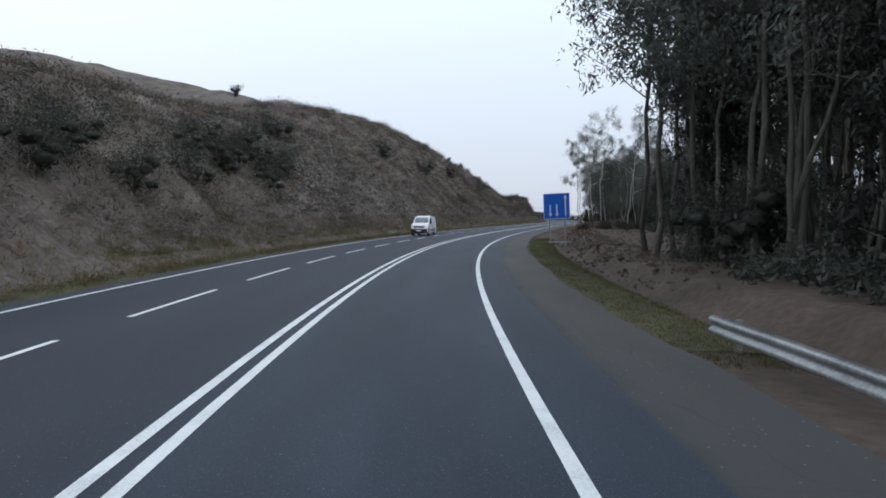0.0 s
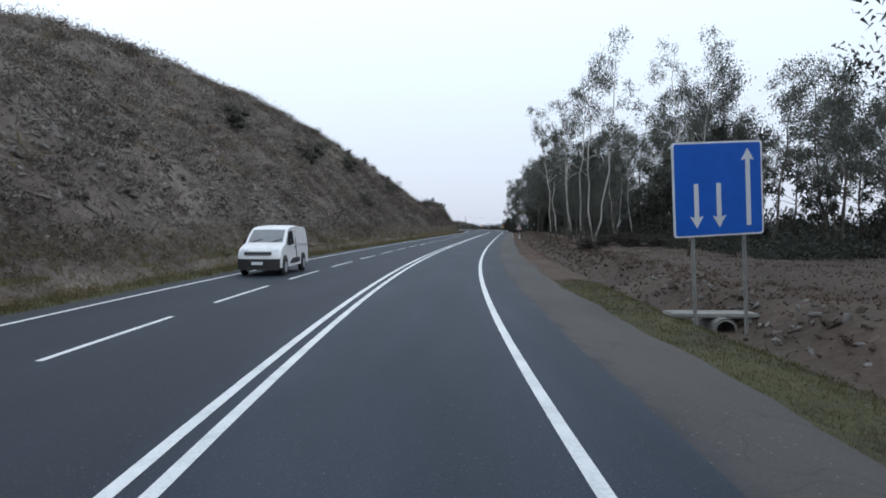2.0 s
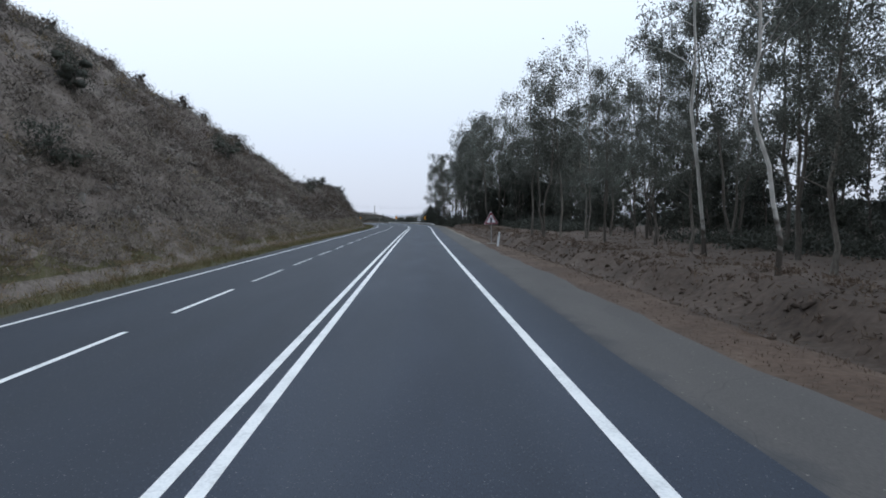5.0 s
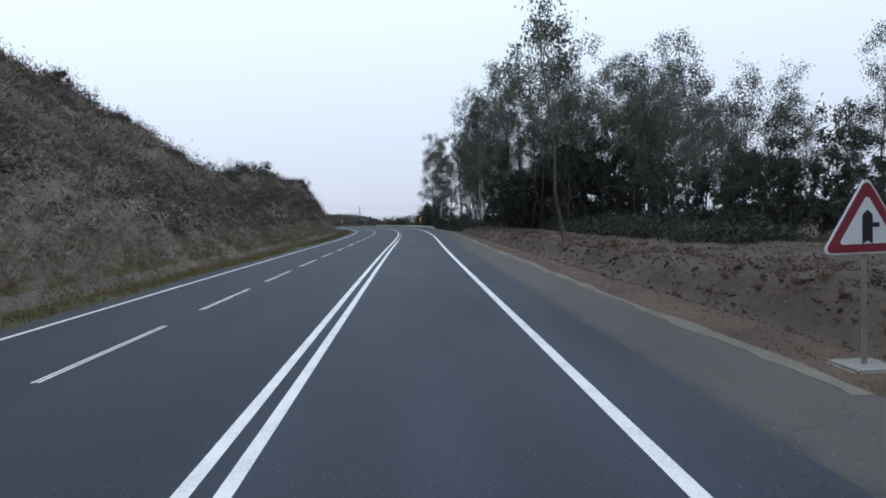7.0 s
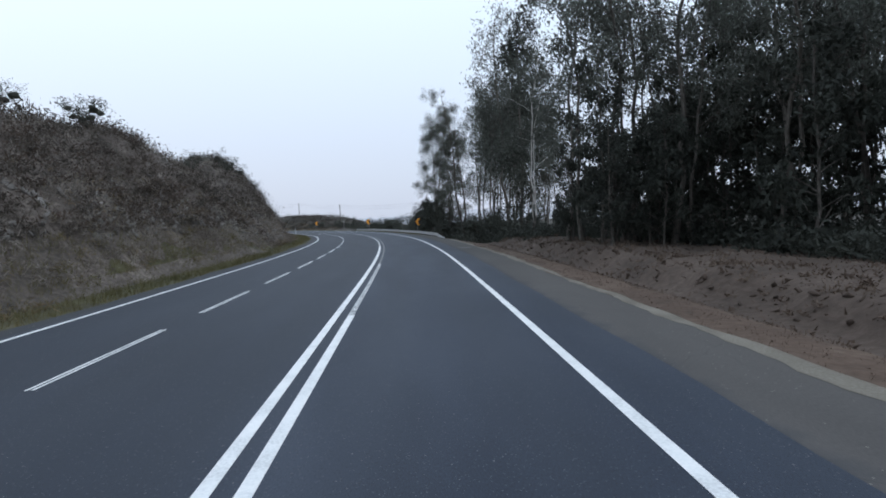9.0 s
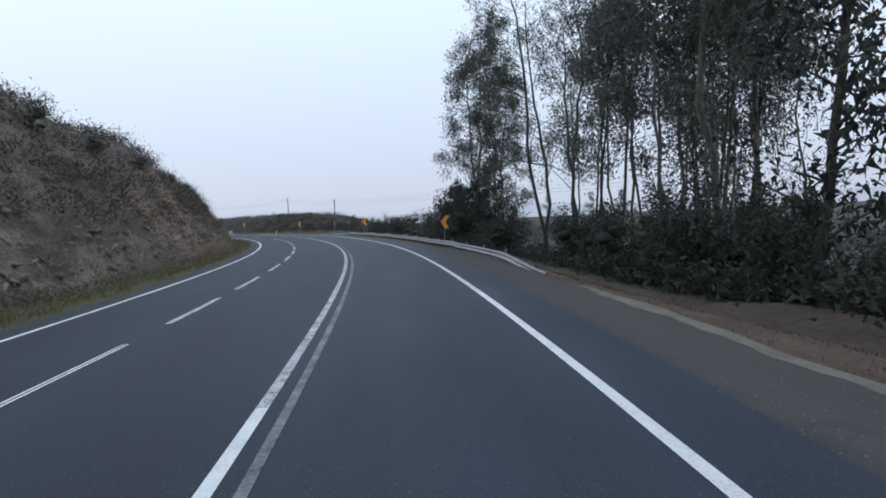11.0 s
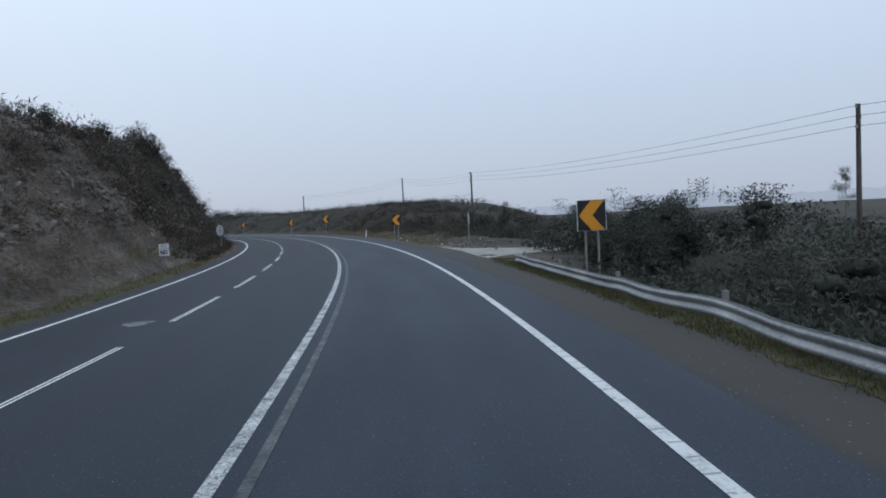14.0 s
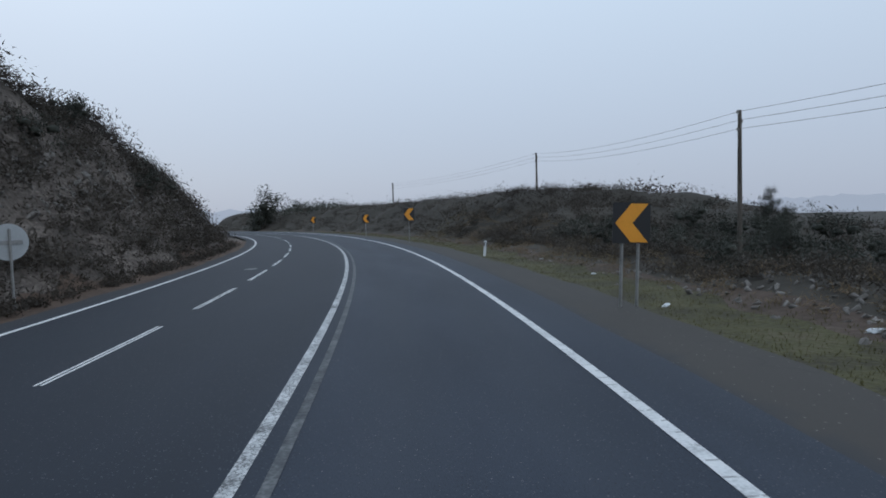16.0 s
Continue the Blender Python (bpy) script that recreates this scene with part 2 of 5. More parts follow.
BANKSOIL = surface("rocky_bank_earth", [(0.036, 0.031, 0.027), (0.078, 0.066, 0.056), (0.118, 0.098, 0.085), (0.2, 0.172, 0.15)], 0.35, 4.2, 0.95, 1.0, 0.3, stretch=(1, 1, 2.2), contrast=0.5)
FOREST = surface("forest_floor", [(0.03, 0.023, 0.018), (0.06, 0.044, 0.035), (0.09, 0.067, 0.054), (0.14, 0.11, 0.09)], 0.35, 5.0, 0.95, 0.8, 0.1, contrast=0.8)
VERGE = surface("mossy_verge", [(0.036, 0.03, 0.021), (0.055, 0.05, 0.028), (0.075, 0.072, 0.032), (0.1, 0.084, 0.056)], 0.8, 9.0, 0.95, 0.9, 0.08, contrast=0.55)
EARTHVERGE = surface("brown_verge", [(0.04, 0.028, 0.021), (0.074, 0.05, 0.037), (0.108, 0.074, 0.055), (0.15, 0.118, 0.092)], 0.5, 7.0, 0.95, 0.7, 0.06, contrast=0.8)
VALLEY = surface("valley_scrubland", [(0.03, 0.028, 0.023), (0.05, 0.045, 0.038), (0.075, 0.067, 0.056)], 0.12, 1.5, 0.95, 0.6, 0.3, contrast=0.8)
OCHRE = surface("ochre_earth", [(0.08, 0.055, 0.042), (0.145, 0.095, 0.068), (0.18, 0.125, 0.095), (0.21, 0.17, 0.14)], 0.4, 3.2, 0.95, 0.9, 0.3, stretch=(1, 1, 2), contrast=0.8)
GRAVEL = surface("pale_gravel", [(0.08, 0.07, 0.058), (0.16, 0.145, 0.12), (0.25, 0.23, 0.195)], 1.2, 25.0, 0.95, 0.8, 0.03, contrast=0.9)
CONCRETE = surface("pale_concrete", [(0.17, 0.16, 0.145), (0.3, 0.29, 0.265), (0.42, 0.405, 0.375)], 0.9, 11, 0.95, 0.5, 0.03, contrast=0.8)
GREYCON = surface("grey_concrete", [(0.18, 0.18, 0.17), (0.3, 0.29, 0.27)], 2, 15, 0.9, 0.4, 0.01)
ROCK = surface("rock", [(0.07, 0.064, 0.06), (0.15, 0.14, 0.13), (0.34, 0.32, 0.3)], 0.9, 6, 0.95, 0.8, 0.1, contrast=0.8)
GALV = surface("galvanised_steel", [(0.24, 0.25, 0.255), (0.38, 0.39, 0.4), (0.5, 0.51, 0.51)], 1.5, 18, 0.5, 0.15, 0.004, metal=0.55)
STEELPOST = surface("weathered_steel", [(0.2, 0.2, 0.2), (0.32, 0.32, 0.31)], 3, 30, 0.6, 0.1, 0.003, metal=0.4)
SIGNBLUE = plain("sign_blue", (0.004, 0.1, 0.5), 0.4)
SIGNWHITE = plain("sign_white", (0.62, 0.65, 0.68), 0.45)
SIGNRED = plain("sign_red", (0.2, 0.025, 0.04), 0.45)
SIGNBLACK = plain("sign_black", (0.012, 0.013, 0.016), 0.5)
SIGNYELLOW = plain("sign_amber", (0.72, 0.3, 0.02), 0.45)
SIGNBACK = plain("sign_back_aluminium", (0.36, 0.38, 0.39), 0.5, 0.3)
BARK = surface("eucalyptus_bark", [(0.045, 0.04, 0.035), (0.1, 0.088, 0.076), (0.22, 0.2, 0.175)], 1.2, 9, 0.9, 0.5, 0.03, stretch=(1, 1, 0.35), rand=0.25, contrast=0.8)


def peeled_bark():
    """White smooth bark, with dark rough bark left round the foot of the trunk."""
    m = surface("peeled_white_bark", [(0.2, 0.185, 0.165), (0.42, 0.4, 0.37), (0.6, 0.58, 0.55)], 1.0, 8, 0.85, 0.4, 0.02, stretch=(1, 1, 0.3), contrast=0.8)
    n, l = m.node_tree.nodes, m.node_tree.links
    bs = n["Principled BSDF"]
    old = bs.inputs["Base Color"].links[0].from_socket
    tc = n.new("ShaderNodeTexCoord")
    sp = n.new("ShaderNodeSeparateXYZ")
    l.new(tc.outputs["Object"], sp.inputs[0])
    ns = n.new("ShaderNodeTexNoise")
    ns.inputs["Scale"].default_value = 2.5
    l.new(tc.outputs["Object"], ns.inputs["Vector"])
    ad = n.new("ShaderNodeMath")
    ad.operation = "MULTIPLY_ADD"
    ad.inputs[1].default_value = 4.0
    l.new(ns.outputs[0], ad.inputs[0])
    l.new(sp.outputs["Z"], ad.inputs[2])
    mr = n.new("ShaderNodeMapRange")
    mr.inputs[1].default_value, mr.inputs[2].default_value = 3.0, 4.2
    l.new(ad.outputs[0], mr.inputs[0])
    mx = n.new("ShaderNodeMix")
    mx.data_type = "RGBA"
    mx.inputs[6].default_value = (0.06, 0.05, 0.042, 1)
    l.new(mr.outputs[0], mx.inputs[0])
    l.new(old, mx.inputs[7])
    l.new(mx.outputs[2], bs.inputs["Base Color"])
    return m


PALEBARK = peeled_bark()
DARKBARK = surface("dark_bark", [(0.035, 0.03, 0.027), (0.09, 0.08, 0.07), (0.15, 0.13, 0.115)], 1.5, 12, 0.95, 0.6, 0.03, stretch=(1, 1, 0.3))
LEAF = leafy("eucalyptus_leaves", [(0.055, 0.06, 0.05), (0.095, 0.1, 0.085), (0.15, 0.16, 0.138)])
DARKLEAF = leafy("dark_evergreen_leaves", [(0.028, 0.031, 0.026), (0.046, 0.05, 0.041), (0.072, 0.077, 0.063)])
SCRUB = leafy("dry_scrub", [(0.074, 0.062, 0.053), (0.128, 0.106, 0.09), (0.17, 0.146, 0.127), (0.23, 0.204, 0.18)], 0.1, 0.16, 0.14)
BRACKEN = leafy("olive_brown_bracken", [(0.075, 0.064, 0.034), (0.125, 0.104, 0.055), (0.17, 0.132, 0.078), (0.2, 0.15, 0.1)], 0.1, 0.3, 0.15)
HEATH = leafy("dark_heath", [(0.033, 0.029, 0.025), (0.056, 0.048, 0.04), (0.082, 0.07, 0.058)], 0.1, 0.2, 0.16)
RUSTHEATH = leafy("rust_brown_heath", [(0.04, 0.03, 0.025), (0.068, 0.05, 0.04), (0.1, 0.074, 0.058)], 0.1, 0.25, 0.16)
GREYHEATH = leafy("grey_green_shrub", [(0.055, 0.052, 0.044), (0.09, 0.084, 0.07), (0.13, 0.12, 0.1)], 0.1, 0.25, 0.16)
GRASS = leafy("verge_grass", [(0.06, 0.06, 0.024), (0.095, 0.09, 0.036), (0.14, 0.12, 0.062)], 0.1, 0.4)
LITTER = leafy("leaf_litter", [(0.05, 0.034, 0.026), (0.1, 0.07, 0.052), (0.17, 0.13, 0.1)], 0.1, 0.6)
WOOD = surface("weathered_wood", [(0.05, 0.043, 0.037), (0.1, 0.088, 0.075), (0.14, 0.125, 0.11)], 2, 20, 0.95, 0.5, 0.01, stretch=(1, 1, 0.15))
WIRE = plain("wire", (0.03, 0.03, 0.032), 0.6)


# ---- mesh helpers ----
def fast_mesh(name, v, f):
    v, f = np.asarray(v, float), np.asarray(f, int)
    me = bpy.data.meshes.new(name)
    me.vertices.add(len(v))
    me.vertices.foreach_set("co", v.ravel())
    me.loops.add(f.size)
    me.loops.foreach_set("vertex_index", f.ravel())
    me.polygons.add(len(f))
    me.polygons.foreach_set("loop_start", np.arange(len(f)) * f.shape[1])
    me.update(calc_edges=True)
    return me


def thing(name, me, material, label="", category="", group="", kind="", parent=None):
    ob = new(name, me)
    if material and me is not None:
        me.materials.append(material)
    ob.parent = parent
    return tagged(ob, label, category, group, kind)


def part(name, bm, material, parent, label=""):
    me = bpy.data.meshes.new(name)
    bm.normal_update()
    bm.to_mesh(me)
    bm.free()
    me.materials.append(material)
    ob = new(name, me)
    ob.parent = parent
    return tagged(ob, label)


def root(name, m, label, category, group=""):
    ob = new(name)
    ob.empty_display_size = 0.3
    ob.matrix_basis = m
    return tagged(ob, label, category, group)


def box(bm, x0, x1, y0, y1, z0, z1, bevel=0.0):
    r = bmesh.ops.create_cube(bm, size=1.0, matrix=Matrix.Translation(((x0 + x1) / 2, (y0 + y1) / 2, (z0 + z1) / 2)) @ Matrix.Diagonal((x1 - x0, y1 - y0, z1 - z0, 1)))
    if bevel:
        es = {e for v in r["verts"] for e in v.link_edges}
        bmesh.ops.bevel(bm, geom=list(es), offset=bevel, segments=2, affect="EDGES")
    return bm


def prism(bm, pts, y0, y1, bevel=0.0):
    """A flat outline of (x, z) points, given depth along y."""
    a = [bm.verts.new((x, y0, z)) for x, z in pts]
    b = [bm.verts.new((x, y1, z)) for x, z in pts]
    fs = [bm.faces.new(a), bm.faces.new(b[::-1])]
    for i in range(len(pts)):
        j = (i + 1) % len(pts)
        fs.append(bm.faces.new((a[j], a[i], b[i], b[j])))
    bmesh.ops.recalc_face_normals(bm, faces=fs)
    if bevel:
        bmesh.ops.bevel(bm, geom=list({e for f in fs for e in f.edges}), offset=bevel, segments=2, affect="EDGES")
    return bm


def tube(path, radii, sides=8):
    """Vertices and quads of a tapered tube along a path."""
    path = np.asarray(path, float)
    n = len(path)
    tang = np.gradient(path, axis=0)
    tang /= np.linalg.norm(tang, axis=1)[:, None] + 1e-9
    ref = np.where(np.abs(tang[:, 2:3]) > 0.9, [[1.0, 0, 0]], [[0, 0, 1.0]])
    u = np.cross(tang, ref)
    u /= np.linalg.norm(u, axis=1)[:, None] + 1e-9
    w = np.cross(tang, u)
    a = np.linspace(0, 2 * np.pi, sides, endpoint=False)
    v = path[:, None] + (u[:, None] * np.cos(a)[None, :, None] + w[:, None] * np.sin(a)[None, :, None]) * np.asarray(radii)[:, None, None]
    i, j = np.meshgrid(np.arange(n - 1), np.arange(sides), indexing="ij")
    k = (j + 1) % sides
    f = np.stack([i * sides + j, i * sides + k, (i + 1) * sides + k, (i + 1) * sides + j], -1).reshape(-1, 4)
    return v.reshape(-1, 3), f


def gather(pieces):
    vs, fs, n = [], [], 0
    for v, f in pieces:
        vs.append(v)
        fs.append(f + n)
        n += len(v)
    return np.concatenate(vs), np.concatenate(fs)


def leaves(rng, c, length, width, droop=0.5, spread=1.0):
    """A pointed leaf at each place of c, turned at random and hanging by droop."""
    n = len(c)
    d = rng.normal(size=(n, 3)) * spread
    d[:, 2] -= droop * 1.5
    d /= np.linalg.norm(d, axis=1)[:, None] + 1e-9
    s = np.cross(d, rng.normal(size=(n, 3)))
    s /= np.linalg.norm(s, axis=1)[:, None] + 1e-9
    ln = (length * rng.uniform(0.6, 1.3, n))[:, None]
    wd = (width * rng.uniform(0.6, 1.3, n))[:, None]
    v = np.stack([c - s * wd, c + s * wd, c + d * ln], 1).reshape(-1, 3)
    return v, np.arange(3 * n).reshape(n, 3)


# ---- the lie of the land ----
CREST = [(-60, 5.5), (0, 6), (20, 7.3), (33, 9.0), (48, 10.3), (68, 13), (90, 18.5), (106, 18.4), (130, 20.9), (150, 16.2), (160, 13.4), (168, 9.6), (174, 7.8), (180, 6.4), (197, 7.6), (206, 5.6), (215, 6.5), (225, 8.4), (240, 9.0), (257, 9.1), (268, 7.8), (280, 6.9), (296, 7.4), (310, 9.0), (322, 6.7), (335, 6.4), (345, 5), (356, 3.2), (365, 2.2), (450, 2.2)]
CS, CZ = np.array(CREST, float).T


def smooth(a, b, x):
    t = np.clip((x - a) / (b - a), 0, 1)
    return t * t * (3 - 2 * t)


_r = np.random.default_rng(5)
_waves = [(w, *_r.uniform(0, 6.28, 2), *_r.normal(size=2)) for w in (19, 13, 9, 6, 4.3, 3.1, 2.2, 1.6) for _ in range(3)]


def rough(s, o, top=30.0):
    """Uneven ground, about one high, from waves of many lengths."""
    z = 0 * s
    for w, p, q, a, b in _waves:
        if w < top:
            n = math.hypot(a, b)
            z = z + w / 19 * np.sin((a * s + b * o) / n * 6.28 / w + p + 1.5 * np.sin(o / w + q))
    return z * 0.5


def land(s, o):
    """Height of the ground beside the road."""
    s, o = np.asarray(s, float), np.asarray(o, float)
    zc = np.interp(s, CS, CZ)
    g = np.interp(s, [172, 205, 330, 360], [0.92, 1.5, 1.5, 0.8])
    u = -o - np.interp(s, [200, 215, 250, 285, 320], [8.8, 10.1, 10.1, 8.8, 8.6])
    far = u - zc / g
    tail = np.interp(s, [0, 40, 60, 90, 120, 150, 165, 180, 200], [0.2, 0.2, 0.17, 0.12, 0.22, 0.26, 0.3, 0.0, -0.04])
    k = 0.6
    a, b = g * u, zc + tail * far
    hill = -np.logaddexp(-a / k, -b / k) * k
    left = np.where(u > -1.8, np.maximum(hill, -0.12 + 0.04 * np.maximum(u + 1.8, 0)), -0.03) + rough(s, o) * 0.55 * smooth(0.3, 4, u)
    flat = -0.1 - 0.3 * np.exp(-((o - 8.3) / 0.7) ** 2) + 0.36 * smooth(8.75 + 0.3 * np.sin(s * 0.7) + 0.2 * np.sin(s * 1.9), 9.45 + 0.3 * np.sin(s * 0.7) + 0.2 * np.sin(s * 1.9), o) - 0.04 * np.clip(o - 10, 0, 25) * smooth(40, 130, s) + rough(s, o, 7) * 0.25 * smooth(7.6, 10, o)
    fall = -0.12 - 0.5 * smooth(6.0, 8.5, o) - 5.2 * smooth(8.5, 22, o) - 0.02 * np.maximum(o - 20, 0) + rough(s, o, 10) * 0.3 * smooth(8, 12, o)
    apron = -0.06 - 0.03 * np.maximum(o - 6, 0) - 2.5 * smooth(14, 40, o)
    knoll = -0.1 + 0.5 * smooth(7.2, 10, o) * 0.5 + 3.6 * smooth(9, 17, o) * smooth(320, 344, s) * (1 - 0.8 * smooth(24, 48, o)) - 3.0 * smooth(28, 60, o) - 1.3 * smooth(9.6, 17, o) * (1 - smooth(316, 334, s)) + rough(s, o, 10) * 0.4 * smooth(7.5, 10, o)
    right = flat + (fall - flat) * smooth(200, 216, s)
    right = right + (apron - right) * smooth(276, 281, s)
    right = right + (knoll - right) * smooth(291, 297, s)
    return np.where(o < 0, left, right)


def land_at(s, o):
    return float(land(np.array([s]), np.array([o]))[0])


def strip(name, o0, o1, s0, s1, z, material, cols=2, step=2.0, label="", category="", kind="structure", edge=0.0, seed=1, lie=False, shift=None, edge0=0.0):
    """A ribbon of road between two offsets; shift gives places along the road and how far aside it lies there."""
    s = np.arange(s0, s1 + step * 0.5, step)
    o = np.linspace(o0, o1, cols)
    S, O = np.meshgrid(s, o, indexing="ij")
    if shift:
        O = O + np.interp(s, shift[0], shift[1])[:, None]
    if edge0:
        O = O.copy()
        O[:, 0] += edge0 * (np.sin(s * 1.3 + seed) * 0.5 + np.sin(s * 3.1 + 2 * seed) * 0.4 + np.sin(s * 7.7) * 0.3)
    if edge:
        O = O.copy()
        O[:, -1] += edge * (np.sin(s * 0.9 + seed) * 0.5 + np.sin(s * 2.3 + 2 * seed) * 0.35 + np.sin(s * 0.31) * 0.6)
    v = rps(S.ravel(), O.ravel(), (land(S, O) if lie else 0 * S).ravel() + z)
    i, j = np.meshgrid(np.arange(len(s) - 1), np.arange(cols - 1), indexing="ij")
    f = np.stack([i * cols + j, i * cols + j + 1, (i + 1) * cols + j + 1, (i + 1) * cols + j], -1).reshape(-1, 4)
    me = fast_mesh(name, v, f)
    uv = me.uv_layers.new(name="along")
    vi = np.empty(len(me.loops), int)
    me.loops.foreach_get("vertex_index", vi)
    uv.data.foreach_set("uv", np.stack([O.ravel()[vi], S.ravel()[vi]], -1).astype(np.float32).ravel())
    return thing(name, me, material, label, category, kind=kind)


# ---- ground, road ----
def build_ground():
    left = -np.concatenate([np.arange(7.0, 40, 0.75), np.arange(40, 150, 5)])[::-1]
    right = np.concatenate([np.arange(5.4, 8.1, 0.75), np.arange(8.2, 10.2, 0.25), np.arange(10.4, 30, 0.75), np.arange(30, 160, 5)])
    o = np.concatenate([left, [-6.9, -6.0, 0.0, 5.2], right])
    o.sort()
    s = np.arange(-60, 449, 1.0)
    S, O = np.meshgrid(s, o, indexing="ij")
    Z = np.where((O > -7.05) & (O < 5.6), -0.25, land(S, O))
    Z = np.where((O >= 5.3) & (O < 5.7), np.minimum(Z, -0.08), Z)
    v = rps(S.ravel(), O.ravel(), Z.ravel())
    n = len(o)
    i, j = np.meshgrid(np.arange(len(s) - 1), np.arange(n - 1), indexing="ij")
    f = np.stack([i * n + j, i * n + j + 1, (i + 1) * n + j + 1, (i + 1) * n + j], -1).reshape(-1, 4)
    R = 3500.0
    cx, cy = CX[len(CX) // 2], CY[len(CY) // 2]
    plain_v = np.array([(cx - R, cy - R, -9), (cx + R, cy - R, -9), (cx + R, cy + R, -9), (cx - R, cy + R, -9)])
    v, f = gather([(v, f), (plain_v, np.array([[0, 1, 2, 3]]))])
    me = fast_mesh("ground", v, f)
    me.polygons.foreach_set("use_smooth", np.ones(len(f), bool))
    me.materials.append(SOIL)
    me.materials.append(BANKSOIL)
    me.materials.append(FOREST)
    me.materials.append(VALLEY)
    me.materials.append(OCHRE)
    so, oo = (S[:-1, :-1]).ravel(), (O[:-1, :-1]).ravel()
    idx = np.where(oo > -1, np.where((so > 208 + 5 * np.sin(oo * 0.21) + 3 * np.sin(oo * 0.67 + 1) + 2 * np.sin(oo * 1.9)) & (oo > 8.5), 3, 2), np.where(so > 168, 1, 0))
    patch = (oo < -10.2 + np.sin(so * 0.9) * 0.4) & (oo > -13.6 + np.sin(so * 0.5) * 0.9) & (so > 236 + np.sin(oo * 1.7) * 3) & (so < 264 + np.sin(oo * 2.1) * 3)
    idx = np.where(patch, 4, idx)
    me.polygons.foreach_set("material_index", np.append(idx, 3).astype(np.int32))
    return thing("ground", me, None, "brown stony hillside and forest floor with dry soil", "ground", kind="structure")


build_ground()
strip("road", -6.6, 4.35, -60, 449, 0.0, ASPHALT, 12, edge=0.05, seed=2, label="dark grey asphalt carriageway of three lanes", category="road")
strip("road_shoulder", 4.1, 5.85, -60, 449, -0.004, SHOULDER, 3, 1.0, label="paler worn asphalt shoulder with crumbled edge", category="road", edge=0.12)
strip("road_margin", -6.45, -7.15, -60, 449, -0.004, SHOULDER, 3, 1.0, label="narrow paler asphalt margin beside the verge", category="road", edge=-0.1, seed=4)
LZ = 0.006
MID = ([60, 120, 180, 215], [0.03, 0.0, -0.02, -0.08])
RIGHT = ([20, 45, 75, 125, 150, 190, 215, 330], [0.0, -0.04, -0.02, -0.05, -0.05, -0.02, -0.08, -0.09])
strip("verge", 5.8, 7.7, 9, 56, 0.012, VERGE, 6, 0.5, "mossy green-brown verge beside the shoulder", "verge", edge=0.4, seed=6, lie=True)
strip("verge", 5.8, 7.6, 56, 250, 0.012, EARTHVERGE, 6, 0.5, "brown earth verge beside the shoulder", "verge", edge=0.4, seed=5, lie=True)
strip("verge", 5.8, 7.2, 250, 280, 0.012, VERGE, 6, 0.5, "mossy green-brown verge below the guard rail", "verge", edge=0.3, seed=3, lie=True)
strip("verge", 5.6, 6.35, 232, 279.5, 0.006, VERGE, 5, 0.2, "mossy green verge between shoulder and guard rail", "verge", edge0=0.13, seed=3)
strip("verge", 5.8, 7.9, 295, 430, 0.012, VERGE, 6, 0.5, "mossy green-brown verge beside the shoulder", "verge", edge=0.4, seed=7, lie=True)
strip("verge", -7.05, -9.3, -50, 292, 0.02, VERGE, 6, 0.5, "olive grass verge at the foot of the hill", "verge", edge=-0.5, seed=8, lie=True)
strip("verge", -7.05, -8.8, 292, 360, 0.02, EARTHVERGE, 6, 0.5, "dark earth verge at the foot of the bank", "verge", edge=-0.3, seed=8, lie=True)
strip("gravel_edge", 5.74, 5.98, 128, 212, 0.001, GRAVEL, 3, 0.25, "pale gravel crumbled along the shoulder edge", "verge", edge=0.1, seed=9, edge0=0.08)
strip("edge_line", 3.265, 3.41, 212, 330, LZ, RIBBED, label="white edge line with worn cross grooves", category="road marking", shift=RIGHT)
strip("edge_line", 3.265, 3.41, 330, 449, LZ, PAINT, label="solid white edge line painted on asphalt", category="road marking", shift=RIGHT)
strip("edge_line", 3.265, 3.41, -60, 212, LZ, PAINT, label="solid white edge line painted on asphalt", category="road marking", shift=RIGHT)
strip("edge_line", -6.385, -6.265, -60, 449, LZ, PAINT, label="solid white edge line painted on asphalt", category="road marking")
strip("centre_line", -0.39, -0.25, -60, 120, LZ, PAINT, label="solid white centre line, freshly painted", category="road marking", shift=MID)
strip("centre_line", -0.07, 0.07, -60, 120, LZ, PAINT, label="solid white centre line, freshly painted", category="road marking", shift=MID)
strip("centre_line", -0.39, -0.25, 120, 205, LZ, PAINT, label="solid white centre line", category="road marking", shift=MID)
strip("centre_line", -0.07, 0.07, 120, 172, LZ, PAINT, label="solid white centre line", category="road marking", shift=MID)
strip("centre_line", -0.39, -0.25, 204, 449, LZ, WORN, label="solid white centre line, cracked and worn", category="road marking", shift=MID)
strip("centre_line", -0.075, 0.05, 172, 186, LZ, WORN, label="white centre line, beginning to wear away", category="road marking", shift=MID)
strip("centre_line", -0.085, 0.02, 186, 232, LZ, FADED, label="faded grey centre line", category="road marking", shift=MID)
strip("centre_line", -0.085, 0.02, 232, 449, LZ, GHOST, label="grey centre line, mostly worn away", category="road marking", shift=MID)


